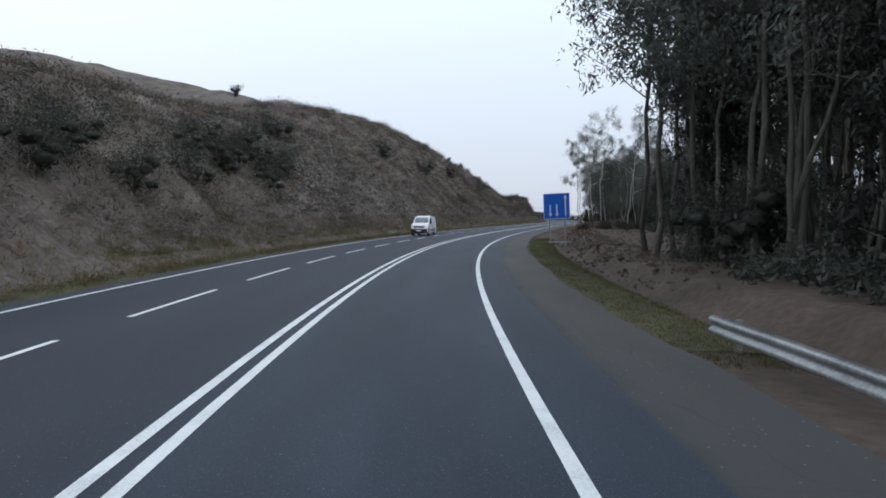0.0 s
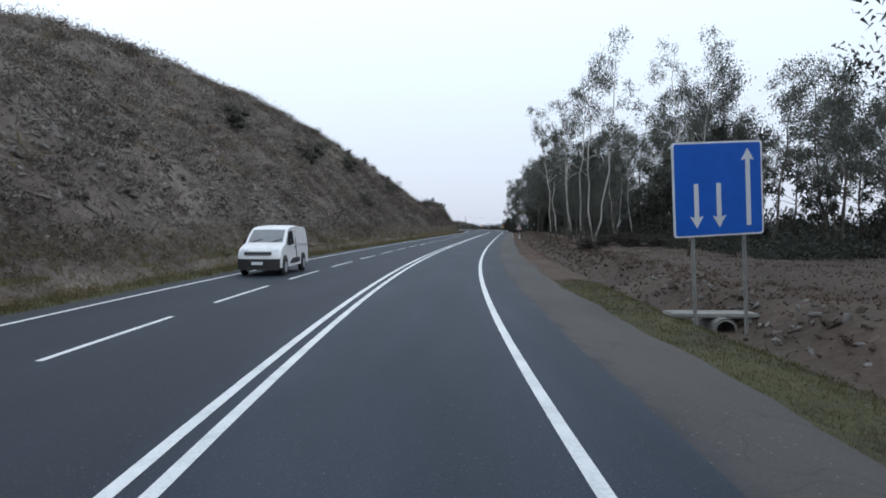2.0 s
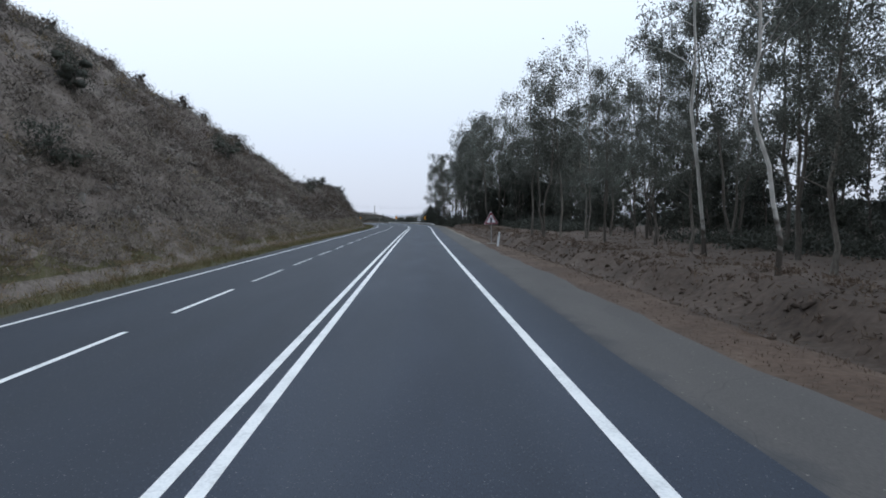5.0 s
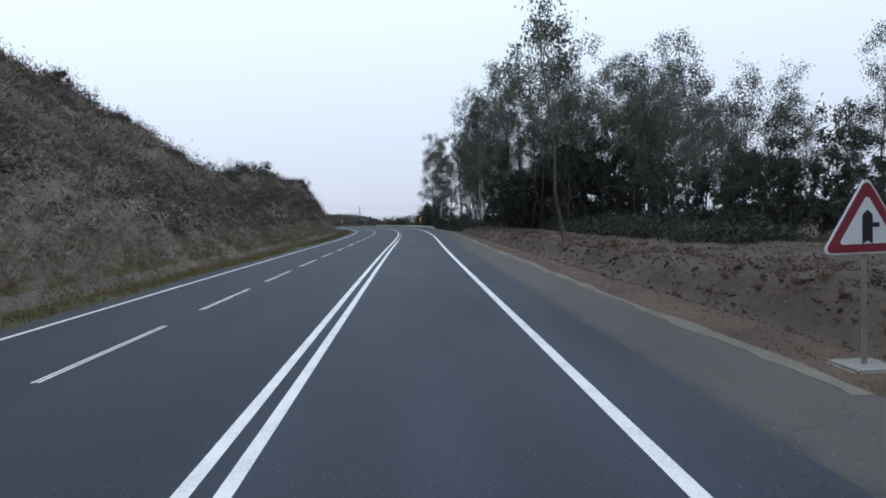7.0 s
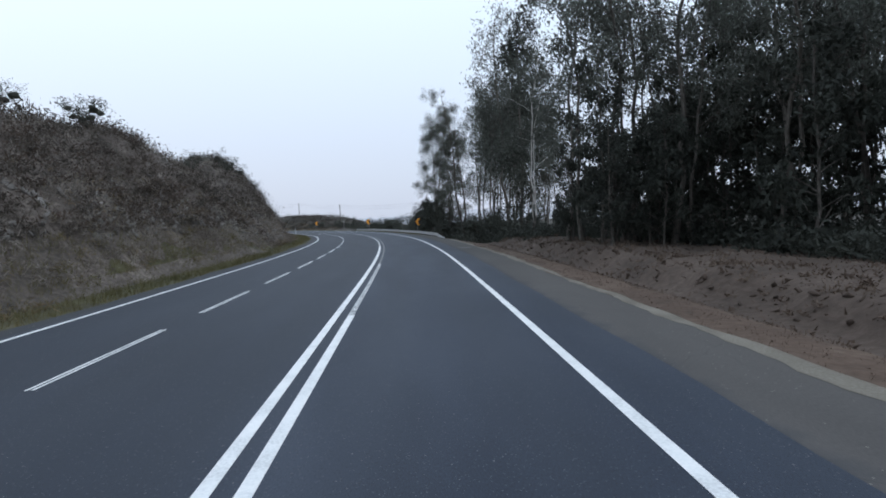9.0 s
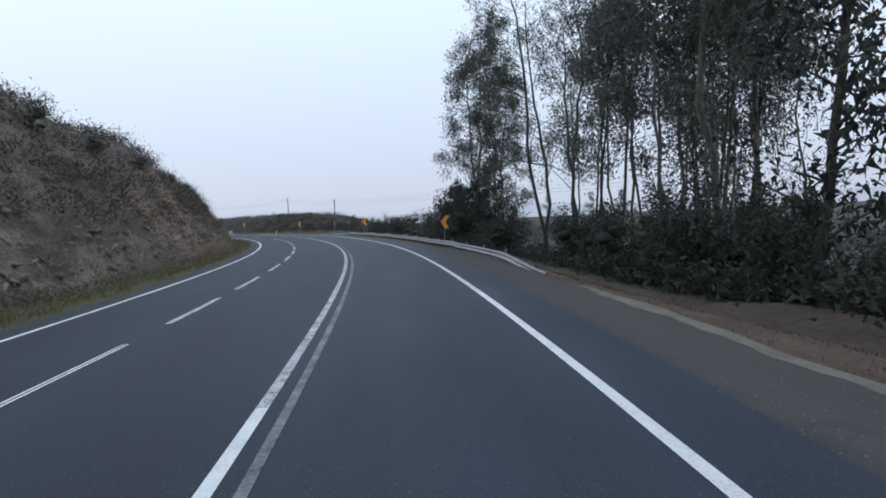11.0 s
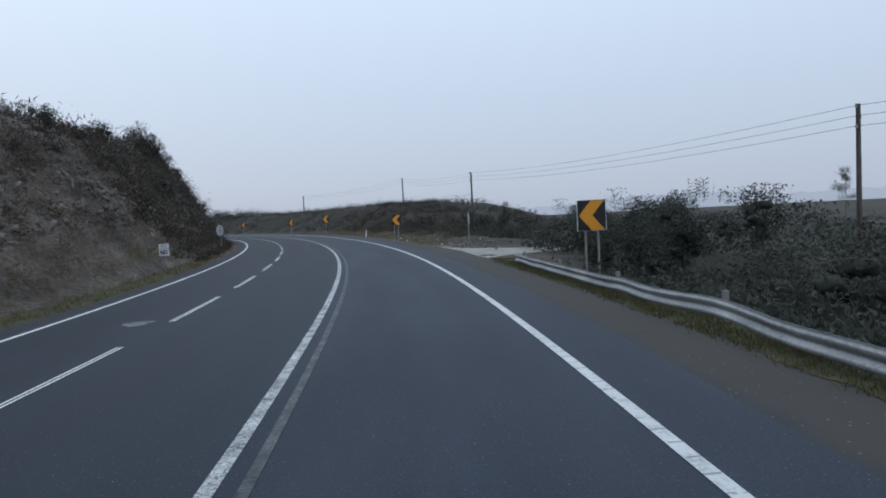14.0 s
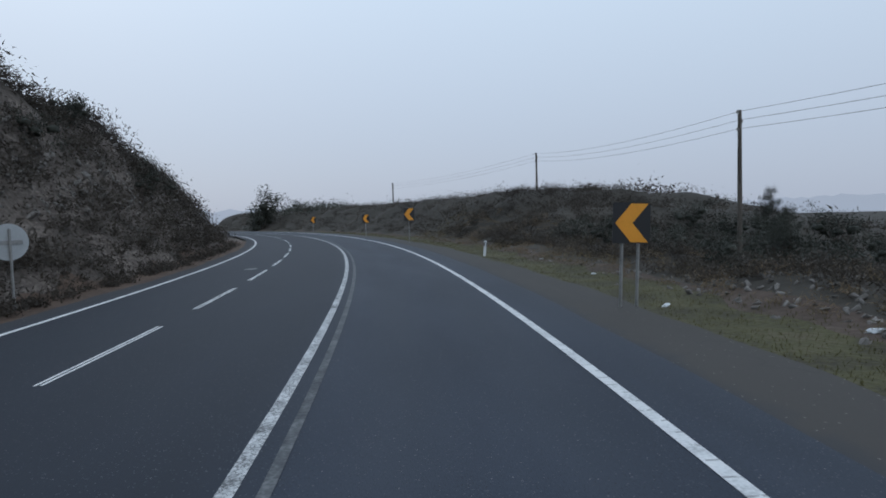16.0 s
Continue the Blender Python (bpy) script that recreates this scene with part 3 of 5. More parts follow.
def build_dashes():
    """White lane dashes, four metres long and two apart, told one by one."""
    for k in range(-7, 68):
        s0 = float(np.interp(k, [-10, 0, 13, 18, 25, 33, 41, 48, 70], [-50.8, 11.3, 93.4, 124.2, 167.3, 216.5, 269.6, 313.9, 450]))
        worn = s0 > 100
        ob = strip("lane_dash", -3.63, -3.51, s0, s0 + 4.1, LZ, PAINT, 4 if worn else 2, 1.025, "white lane dash with a dark worn middle" if worn else "white lane dash on asphalt", "road marking", kind="")
        if worn:
            ob.data.materials.append(WORNMID)
            for q, p in enumerate(ob.data.polygons):
                p.material_index = 1 if q % 3 == 1 else 0
        ob["group"] = "lane dashes"


build_dashes()


# ---- trees ----
def eucalyptus(seed, height, crown_from=0.42, limbs=16, clump=26, per=34, spread=0.2, lean=0.05, fork=False, leaf=0.36, bark=None, leafmat=None, girth=0.0062, name="eucalyptus_tree", puff=1.25, slim=0.21):
    """A tall thin eucalyptus: wavering trunk, rising limbs, and hanging leaves in loose clumps. Its base is at the origin."""
    rng = np.random.default_rng(seed)
    pieces, tips = [], []
    stems = 2 if fork else 1
    for k in range(stems):
        n = 14
        t = np.linspace(0, 1, n)
        wob = np.cumsum(rng.normal(0, height * 0.008, (n, 2)), 0)
        ang = rng.uniform(0, 6.28)
        off = (k - 0.5) * 2 if fork else 0.0
        x = wob[:, 0] + lean * height * t ** 1.3 * math.cos(ang) + off * height * 0.07 * np.maximum(t - 0.1, 0) ** 0.7
        y = wob[:, 1] + lean * height * t ** 1.3 * math.sin(ang) + off * height * 0.02 * t
        hh = height * (1 - 0.17 * k)
        path = np.stack([x - x[0], y - y[0], t * hh - 0.3 * (t == 0)], -1)
        r0 = girth * height * (0.85 if fork else 1)
        rad = r0 * (1 - t) ** 0.8 + 0.018
        rad[0] *= 1.5
        pieces.append(tube(path, rad, 6))
        m = limbs // stems
        for q in range(m):
            h = crown_from + (0.97 - crown_from) * (q + rng.uniform(0, 1)) / m
            p0 = np.array([np.interp(h, t, path[:, a]) for a in range(3)])
            a = rng.uniform(0, 6.28)
            ln = height * spread * rng.uniform(0.55, 1.15) * (1.15 - 0.75 * (h - crown_from) / (1 - crown_from))
            up = rng.uniform(0.35, 0.95)
            d = np.array([math.cos(a), math.sin(a), up])
            tt = np.linspace(0, 1, 5)[:, None]
            sag = np.array([0, 0, -0.22]) * tt ** 2
            pl = p0 + (d * tt + sag) * ln + rng.normal(0, 0.05, (5, 3)) * tt * ln * 0.6
            rl = np.interp(h, t, rad) * 0.45
            pieces.append(tube(pl, np.linspace(rl, 0.012, 5), 3))
            for w in (2, 3, 4, 4):
                tips.append(pl[w] + rng.normal(0, 0.09 * ln, 3))
        tips.append(path[-1])
        tips.append(path[-2] + rng.normal(0, 0.4, 3))
    tips = np.array(tips)
    pick = tips[rng.integers(0, len(tips), clump * 3)]
    cen = pick + rng.normal(0, height * 0.02, pick.shape)
    c = np.repeat(cen, per, 0)
    size = np.repeat(rng.uniform(0.6, 1.3, len(cen)), per)[:, None]
    c = c + rng.normal(0, 1, c.shape) * np.array([0.27, 0.27, 0.33]) * size * puff * height / 16
    lv, lf = leaves(rng, c, leaf, leaf * slim, 0.8)
    tv, tf = gather(pieces)
    tr = fast_mesh("trunk", tv, tf)
    tr.polygons.foreach_set("use_smooth", np.ones(len(tf), bool))
    ro = root(name, pose(0, 0, -500), "", "tree", "roadside eucalyptus trees")
    thing("trunk", tr, bark or BARK, parent=ro)
    thing("crown", fast_mesh("crown", lv, lf), leafmat or LEAF, parent=ro)
    return ro


def quad_ball(n=3):
    """A ball of small even faces."""
    bm = bmesh.new()
    bmesh.ops.create_cube(bm, size=2)
    bmesh.ops.subdivide_edges(bm, edges=bm.edges, cuts=n - 1, use_grid_fill=True)
    bm.verts.index_update()
    v = np.array([x.co.normalized()[:] for x in bm.verts])
    bmesh.ops.triangulate(bm, faces=bm.faces)
    f = np.array([[x.index for x in q.verts] for q in bm.faces])
    bm.free()
    return v, f


BALL = quad_ball()


def bush(seed, w, h, n, leaf=0.145, mat=None, name="bush", bark=None, stems=7):
    """A shrub: some stems from the ground and an uneven cloud of small leaves."""
    rng = np.random.default_rng(seed)
    pieces, cs = [], []
    for k in range(stems):
        a = rng.uniform(0, 6.28)
        e = np.array([math.cos(a) * w * 0.4 * rng.uniform(0.3, 1), math.sin(a) * w * 0.4 * rng.uniform(0.3, 1), h * rng.uniform(0.55, 0.95)])
        t = np.linspace(0, 1, 4)[:, None]
        pieces.append(tube(e * t ** np.array([1.3, 1.3, 0.8]) + rng.normal(0, 0.03, (4, 3)) * t - np.array([0, 0, 0.25]) * (t == 0), np.linspace(0.03 * h ** 0.5, 0.008, 4), 5))
        for q in range(3):
            cs.append(e * rng.uniform(0.45, 1.05) + rng.normal(0, 0.13 * w, 3))
    cs = np.array(cs)
    cs[:, 2] = np.clip(cs[:, 2], 0.16 * h, h)
    pick = cs[rng.integers(0, len(cs), n)]
    c = pick + np.clip(rng.normal(0, 1, (n, 3)), -1.7, 1.7) * np.array([0.095 * w, 0.095 * w, 0.095 * h])
    c[:, 2] = np.maximum(c[:, 2], 0.05)
    lv, lf = leaves(rng, c, leaf, leaf * 0.27, 0.05)
    lumps = [(lv, lf)]
    for q in cs[rng.permutation(len(cs))[:9]]:
        cv, cf = BALL
        lumps.append((cv * rng.uniform(0.7, 1.25, (len(cv), 1)) * np.array([0.095 * w, 0.095 * w, 0.08 * h]) + q * np.array([0.8, 0.8, 0.82]), cf))
    lv, lf = gather(lumps)
    tv, tf = gather(pieces)
    ro = root(name, pose(0, 0, -500), "", "shrub")
    thing("stem", fast_mesh("stem", tv, tf), bark or DARKBARK, parent=ro)
    thing("foliage", fast_mesh("foliage", lv, lf), mat or DARKLEAF, parent=ro)
    return ro


rng = np.random.default_rng(11)
TALL = [eucalyptus(21 + k, hgt, cf, 20, 24, 56, sp, le, fk, 0.26) for k, (hgt, cf, sp, le, fk) in enumerate([(17, 0.34, 0.17, 0.03, False), (19, 0.42, 0.15, 0.05, False), (15.5, 0.34, 0.2, 0.08, True), (18, 0.25, 0.16, 0.04, False), (16, 0.38, 0.2, 0.1, False), (20, 0.4, 0.16, 0.03, True)])]
SPARSE = [eucalyptus(61 + k, hgt, 0.42, 15, 20, 62, 0.17, 0.06, fk, 0.21, PALEBARK, None, 0.0045, slim=0.16, puff=0.9) for k, (hgt, fk) in enumerate([(16, True), (17.5, False), (15, False)])]
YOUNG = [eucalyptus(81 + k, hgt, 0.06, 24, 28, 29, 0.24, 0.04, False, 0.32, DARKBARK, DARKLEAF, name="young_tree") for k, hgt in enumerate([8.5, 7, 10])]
BUSHES = [bush(31 + k, w, h, n) for k, (w, h, n) in enumerate([(3.2, 2.6, 1800), (4.2, 3.4, 2300), (2.4, 1.6, 1050)])]
BUSHES.append(bush(34, 3.4, 3.6, 4200, 0.14))
LONE = eucalyptus(97, 17, 0.42, 18, 26, 34, 0.17, 0.015, False, 0.34, DARKBARK, None, 0.0064)
GIANT = [eucalyptus(111 + k, hgt, 0.36, 26, 32, 52, 0.13, 0.03, False, 0.28) for k, hgt in enumerate([23, 25])]
IVIED = eucalyptus(121, 22, 0.06, 40, 64, 36, 0.1, 0.01, False, 0.34, DARKBARK, DARKLEAF)
HIGH = [eucalyptus(161 + k, hgt, cf, 18, 22, 56, 0.13, 0.03, False, 0.22, BARK, None, 0.0042) for k, (hgt, cf) in enumerate([(19, 0.42), (21.5, 0.56), (16, 0.32), (18, 0.48)])]
SLIM = [eucalyptus(171 + k, hgt, 0.34, 20, 22, 60, 0.15, 0.04, fk, 0.18, BARK, None, 0.0048) for k, (hgt, fk) in enumerate([(12, False), (13, True)])]
OAK = eucalyptus(181, 7.6, 0.1, 40, 46, 90, 0.36, 0.02, True, 0.14, DARKBARK, DARKLEAF, 0.011, "evergreen_tree", 1.7)
FULL = [eucalyptus(131 + k, hgt, 0.22, 36, 52, 130, 0.155, 0.03, fk, 0.17, puff=0.9, slim=0.24) for k, (hgt, fk) in enumerate([(22, True), (20, False)])]
TWIN = eucalyptus(141, 18, 0.3, 26, 30, 90, 0.22, 0.02, True, 0.2, BARK, None, 0.0062, puff=0.8, slim=0.11)
BARE = [bush(151 + k, w, h, n, 0.11, HEATH, "bush", DARKBARK, 16) for k, (w, h, n) in enumerate([(2.3, 1.7, 620), (2.0, 2.0, 520)])]
PILE = bush(191, 2.0, 0.85, 1700, 0.13, HEATH, "brush_pile", DARKBARK, 22)
MODELS = [LONE, IVIED, TWIN, OAK, PILE] + HIGH + SLIM + GIANT + FULL + BARE + TALL + SPARSE + YOUNG + BUSHES


def plant(model, s, o, scale=1.0, label="", group="", tilt=0.0, sink=0.0):
    z = land_at(s, o) - sink
    p = rp(s, o, z)
    m = pose(*p, rng.normal(0, 1.2) + tilt, rng.normal(0, 1.2), rng.uniform(0, 360)) @ Matrix.Diagonal((scale, scale, scale * rng.uniform(0.94, 1.06), 1))
    ob = copy_thing(model, m)
    ob.matrix_basis = m
    if label:
        ob["label"] = label
    if group:
        ob["group"] = group
    return ob


TREE_L = "tall slender eucalyptus with pale peeling trunk and drooping leaves"


def stand(n, s0, s1, o0, o1, models, sc=(0.85, 1.1), label=TREE_L, group="roadside eucalyptus trees", gap=1.5):
    """n plants at random in a stretch of roadside, none closer together than gap."""
    global rng
    rng = np.random.default_rng(int(s0 * 10 + s1 * 100 + o0 * 7 + n))
    got = []
    for _ in range(n * 12):
        s, o = rng.uniform(s0, s1), rng.uniform(o0, o1)
        if all((s - a) ** 2 + (o - b) ** 2 > gap * gap for a, b in got):
            got.append((s, o))
            plant(models[rng.integers(len(models))], s, o, rng.uniform(*sc), label, group)
        if len(got) >= n:
            break


UNDER = "dark evergreen shrub under the trees"
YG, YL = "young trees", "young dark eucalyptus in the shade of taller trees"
# dense stand beside the first guard rail
stand(28, 11, 31, 12, 23, TALL, (0.95, 1.15), gap=1.3)
stand(14, 50, 59, 19, 30, TALL, (1.05, 1.25), gap=1.5)
stand(18, 44, 57, 17.5, 28, HIGH, (1.0, 1.25), gap=1.1)
stand(14, 12, 28, 13, 24, YOUNG, (0.7, 1.1), YL, YG, 1.2)
stand(12, 10, 28, 11.5, 24, BUSHES, (0.7, 1.2), UNDER, "undergrowth")
stand(8, -6, 9, 13, 24, YOUNG, (0.9, 1.3), YL, YG)
stand(12, 12, 40, 22, 34, TALL, (0.95, 1.15), gap=1.6)
stand(14, 10, 30, 11, 20, SLIM, (1.1, 1.5), gap=1.2)
# unseen trees added beside and behind the start, to shade the stand
stand(8, -14, 8, 12, 22, TALL, (0.95, 1.15), gap=1.6)
for s, o, k, sc in [(30, 11.4, 0, 1.0), (27, 11, 1, 1.0), (24, 12, 3, 0.95)]:
    plant(TALL[k], s, o, sc, TREE_L, "roadside eucalyptus trees")
# dark trees added to deepen the gloom inside the stand
for s, o, sc in [(17, 15, 0.62), (13.5, 16, 0.55), (16, 21, 0.7)]:
    plant(IVIED, s, o, sc, "tall dark tree leafy down to the ground")
# behind the clearing
stand(14, 46, 60, 26, 42, TALL, (1.0, 1.25), gap=1.6)
stand(10, 69, 80, 22, 42, TALL, (0.55, 0.72), gap=2.2)
stand(18, 46, 80, 26, 46, YOUNG, (0.6, 0.9), YL, YG)
# thin row with pale trunks, and the wood behind it
for s, o, k, sc in [(71, 10.2, 0, 0.8), (69.3, 15.0, 1, 0.74), (81, 17.5, 1, 0.85), (94, 11.0, 2, 0.88), (95, 12.3, 1, 0.95), (94.5, 9.3, 2, 0.82), (94.5, 15.6, 0, 0.82), (95.2, 17.2, 2, 0.8), (101, 10.4, 2, 0.8), (110, 13, 1, 0.85)]:
    plant(SPARSE[k], s, o, sc, "slender eucalyptus with white forked trunk and thin crown", "roadside eucalyptus trees")
for s, o, sc in [(92, 15, 0.48), (97, 13.2, 0.52), (103.5, 13.6, 0.56), (108, 15.5, 0.6), (113, 13.8, 0.52), (119, 14.6, 0.56), (124, 13.4, 0.48)]:
    plant(FULL[int(s) % 2], s, o, sc, "leafy young eucalyptus at the edge of the wood", "roadside eucalyptus trees")
stand(24, 80, 124, 17, 40, TALL, (0.7, 0.92), gap=2.0)
stand(26, 78, 128, 19, 40, YOUNG, (0.8, 1.3), YL, YG)
for s, o, sc in [(74.8, 10.2, 0.9), (84.5, 12.6, 0.9), (89.2, 13.2, 1.1), (87.6, 15.6, 1.2), (86, 17.6, 1.1), (91, 15, 1.0)]:
    plant(PILE, s, o, sc, "dark heap of cut branches on the forest floor", "brush piles")["category"] = "brush pile"
# wood beyond the open field
stand(16, 164, 180, 20, 36, TALL, (0.58, 0.75), gap=2.0)
stand(28, 178, 199, 16, 34, TALL, (0.78, 1.0), gap=1.7)
stand(9, 134, 164, 30, 44, TALL, (0.58, 0.72), gap=2.5)
stand(10, 148, 163, 24, 32, YOUNG, (0.5, 0.75), YL, YG)
stand(26, 156, 182, 20, 27, YOUNG, (0.5, 0.78), YL, YG, 1.2)
stand(26, 180, 206, 16, 25, YOUNG, (0.85, 1.25), YL, YG)
stand(16, 128, 158, 27, 40, YOUNG, (0.6, 0.9), YL, YG)
plant(LONE, 154.8, 9.7, 1.0, "slender eucalyptus standing alone at the field edge", "roadside eucalyptus trees").matrix_basis = pose(*rp(154.8, 9.7, land_at(154.8, 9.7)), 0, -5, facing(155)) @ Matrix.Diagonal((0.72, 0.72, 0.74, 1))
for s, o, k, sc in [(129, 9.7, 0, 1.0), (128.2, 10.4, 1, 1.0), (129.2, 11.8, 0, 1.05), (132, 14.5, 1, 1.1), (134, 17, 0, 1.1), (131.5, 19, 1, 1.0), (138, 20.5, 0, 1.1), (141, 23, 1, 1.1), (136, 24.5, 0, 1.1)]:
    plant(SLIM[k], s, o, sc, TREE_L, "roadside eucalyptus trees")
stand(9, 130, 146, 22, 30, YOUNG, (0.55, 0.8), YL, YG)
# tall thin row above the valley
stand(12, 217, 229, 11.5, 16, HIGH, (0.85, 1.0), gap=1.3)
stand(8, 222, 230, 16, 24, HIGH, (0.9, 1.05), gap=1.4)
for s, o, k in [(234, 16, 0), (236.5, 18, 1), (238.5, 17, 3)]:
    plant(HIGH[k], s, o, 0.95, TREE_L, "roadside eucalyptus trees")
for s, o, k, sc in [(217, 13.2, 1, 0.95), (219.5, 15.5, 0, 0.92)]:
    plant(GIANT[k], s, o, sc, "very tall eucalyptus with full grey-green crown", "roadside eucalyptus trees")
plant(IVIED, 212.3, 12.6, 1.0, "tall dark tree leafy down to the ground")
for s, o, k, sc in [(194.6, 11.0, 1, 0.9), (192.6, 11.2, 3, 0.9), (190.5, 12.4, 1, 0.95), (196, 15.2, 5, 0.95), (193, 14.6, 0, 1.1), (189, 14.8, 1, 1.1)]:
    plant(TALL[k], s, o, sc, TREE_L, "roadside eucalyptus trees")
stand(12, 186, 196, 10.8, 15, YOUNG, (0.55, 0.95), YL, YG, 1.4)
stand(9, 207, 224, 13, 21, YOUNG, (0.45, 0.7), YL, YG)
plant(SPARSE[0], 203.2, 10.9, 0.85, "slender eucalyptus with white forked trunk and thin crown", "roadside eucalyptus trees")
stand(20, 205, 228, 10, 17, BUSHES, (0.7, 1.0), UNDER, "undergrowth")
stand(5, 234, 242, 8.8, 11, BUSHES, (0.6, 0.8), UNDER, "undergrowth")
for s, o, lean, turn, sc in [(230.5, 11.2, -5, 10, 1.0), (232, 13.3, 1, 70, 1.05)]:
    plant(TWIN, s, o, 1.0, "slender eucalyptus with forked dark trunk and hanging leaves", "roadside eucalyptus trees").matrix_basis = pose(*rp(s, o, land_at(s, o)), 0, lean, facing(s, turn)) @ Matrix.Diagonal((sc, sc, sc, 1))
for s, o, sc in [(247.6, 14.2, 0.85), (245.4, 11.6, 0.75), (252.2, 12.8, 0.52), (256.5, 12.8, 0.46), (248.6, 15.6, 0.8)]:
    plant(OAK, s, o, sc, "broad dark evergreen tree among roadside bushes", "roadside bushes")
plant(FULL[0], 246, 11.6, 0.95, "full-crowned eucalyptus rising out of dark bushes")
plant(FULL[1], 248, 14.0, 1.0, "full-crowned eucalyptus rising out of dark bushes")
plant(FULL[1], 245, 13.2, 0.85, "full-crowned eucalyptus rising out of dark bushes")
for s, o, k, sc in [(244, 10.2, 0, 0.6), (246.2, 10.0, 1, 0.72), (248.3, 10.4, 0, 0.66), (247.2, 12.2, 2, 0.62), (250.2, 11.4, 1, 0.62), (245, 12, 2, 0.55)]:
    plant(YOUNG[k], s, o, sc, "dark evergreen tree among roadside bushes", YG)
for s, o, k, sc in [(243, 9.8, 3, 1.1), (246, 10.4, 3, 1.25), (249.5, 10.8, 3, 1.3), (252.5, 11.4, 3, 1.15), (256, 11.8, 3, 0.95), (247, 13.5, 1, 1.4), (260, 12, 3, 1.0), (264, 13, 0, 1.0), (268, 12.5, 1, 0.9), (272, 15, 1, 1.1), (277, 17, 1, 1.1), (270, 18, 1, 1.2), (262, 17, 1, 1.3), (255, 16, 1, 1.4), (283, 20, 0, 1.1), (290, 24, 0, 0.9), (287, 17, 1, 0.9), (284, 15.5, 1, 0.8), (291, 20, 1, 1.0), (281, 14, 0, 0.8), (274.5, 9.6, 3, 0.62), (277.2, 9.0, 3, 0.5), (279.6, 10.0, 3, 0.55), (282.4, 11.2, 3, 0.55), (278, 10.8, 1, 0.65), (279, 13.5, 3, 0.72), (284.5, 14, 1, 0.5), (290.5, 14.5, 0, 0.5), (294, 17, 1, 0.8), (297.5, 12.5, 2, 0.6), (296, 15, 2, 1.0), (301, 12, 2, 0.6), (307.5, 11.6, 2, 0.7), (311, 11.4, 2, 0.65), (315, 11.2, 2, 0.7), (302.5, 14.5, 2, 0.9), (299, 20, 0, 0.8), (303, 24, 1, 0.7), (309, 13.5, 2, 1.0), (313, 15, 0, 0.5), (306, 17, 1, 0.45), (318, 14, 0, 0.5)]:
    plant(BUSHES[k], s, o, sc, "rounded dark evergreen bush below the roadside", "roadside bushes")
stand(16, 215, 330, 60, 130, TALL, (0.3, 0.42), "distant tree in the misty valley", "valley trees", 5)
stand(12, 278, 325, 76, 112, TALL[3:4] + TALL[0:1], (0.5, 0.62), "distant tree in the misty valley", "valley trees", 4)
stand(24, 297, 330, 11.8, 26, BUSHES[:3], (0.42, 0.75), "dark bush on the low ground behind the rubble", "roadside bushes", 1.8)
for s, o, sc in [(313, 15.5, 0.3), (319, 20, 0.36), (309, 24, 0.4), (326, 26, 0.4)]:
    plant(OAK, s, o, sc, "dark rounded evergreen behind the verge", "roadside bushes")
plant(BUSHES[3], 424, 10, 2.6, "distant rounded tree beyond the bend", "distant trees", sink=1.6)
plant(BUSHES[1], 428, 22, 1.3, "distant rounded tree beyond the bend", "distant trees", sink=1.0)


# ---- hillside growth ----
def slope_points(n, s0, s1, u0, u1, seed):
    r = np.random.default_rng(seed)
    s, o = r.uniform(s0, s1, n), -8.8 - r.uniform(u0, u1, n)
    return r, s, o


def scrub(name, n, s0, s1, u0, u1, size, per, leaf, material, label, seed, patch=0.0, side=-1, slim=0.2, bare=()):
    """Low bushes past counting, spread in patches over a slope, in one mesh."""
    r, s, o = slope_points(n, s0, s1, u0, u1, seed)
    if side > 0:
        o = u0 + (u1 - u0) * r.uniform(0, 1, n)
    if patch:
        keep = rough(s * 1.3 + seed * 7, o * 1.3, 14) > patch
        s, o = s[keep], o[keep]
    for a, b, ra, rb in bare:
        keep = (((s - a) / ra) ** 2 + ((-8.8 - o - b) / rb) ** 2 > 1) | (r.uniform(0, 1, len(s)) < 0.5)
        s, o = s[keep], o[keep]
    n = len(s)
    base = rps(s, o, land(s, o))
    sz = size * r.uniform(0.5, 1.3, n)
    c = np.repeat(base, per, 0)
    z = np.repeat(sz, per)[:, None]
    d = r.normal(0, 1, c.shape) * np.array([0.42, 0.42, 0.3])
    d[:, 2] = np.abs(d[:, 2]) + 0.08
    c = c + d * z
    m = len(c)
    d = r.normal(0, 1, (m, 3)) + np.array([0, 0, 0.5])
    d /= np.linalg.norm(d, axis=1)[:, None]
    sd = np.cross(d, r.normal(0, 1, (m, 3)))
    sd /= np.linalg.norm(sd, axis=1)[:, None] + 1e-9
    ln = leaf * r.uniform(0.5, 1.3, (m, 1))
    v = np.stack([c - sd * ln * slim, c + sd * ln * slim, c + d * ln], 1).reshape(-1, 3)
    return thing(name, fast_mesh(name, v, np.arange(3 * m).reshape(m, 3)), material, label, "scrub", kind="stuff")


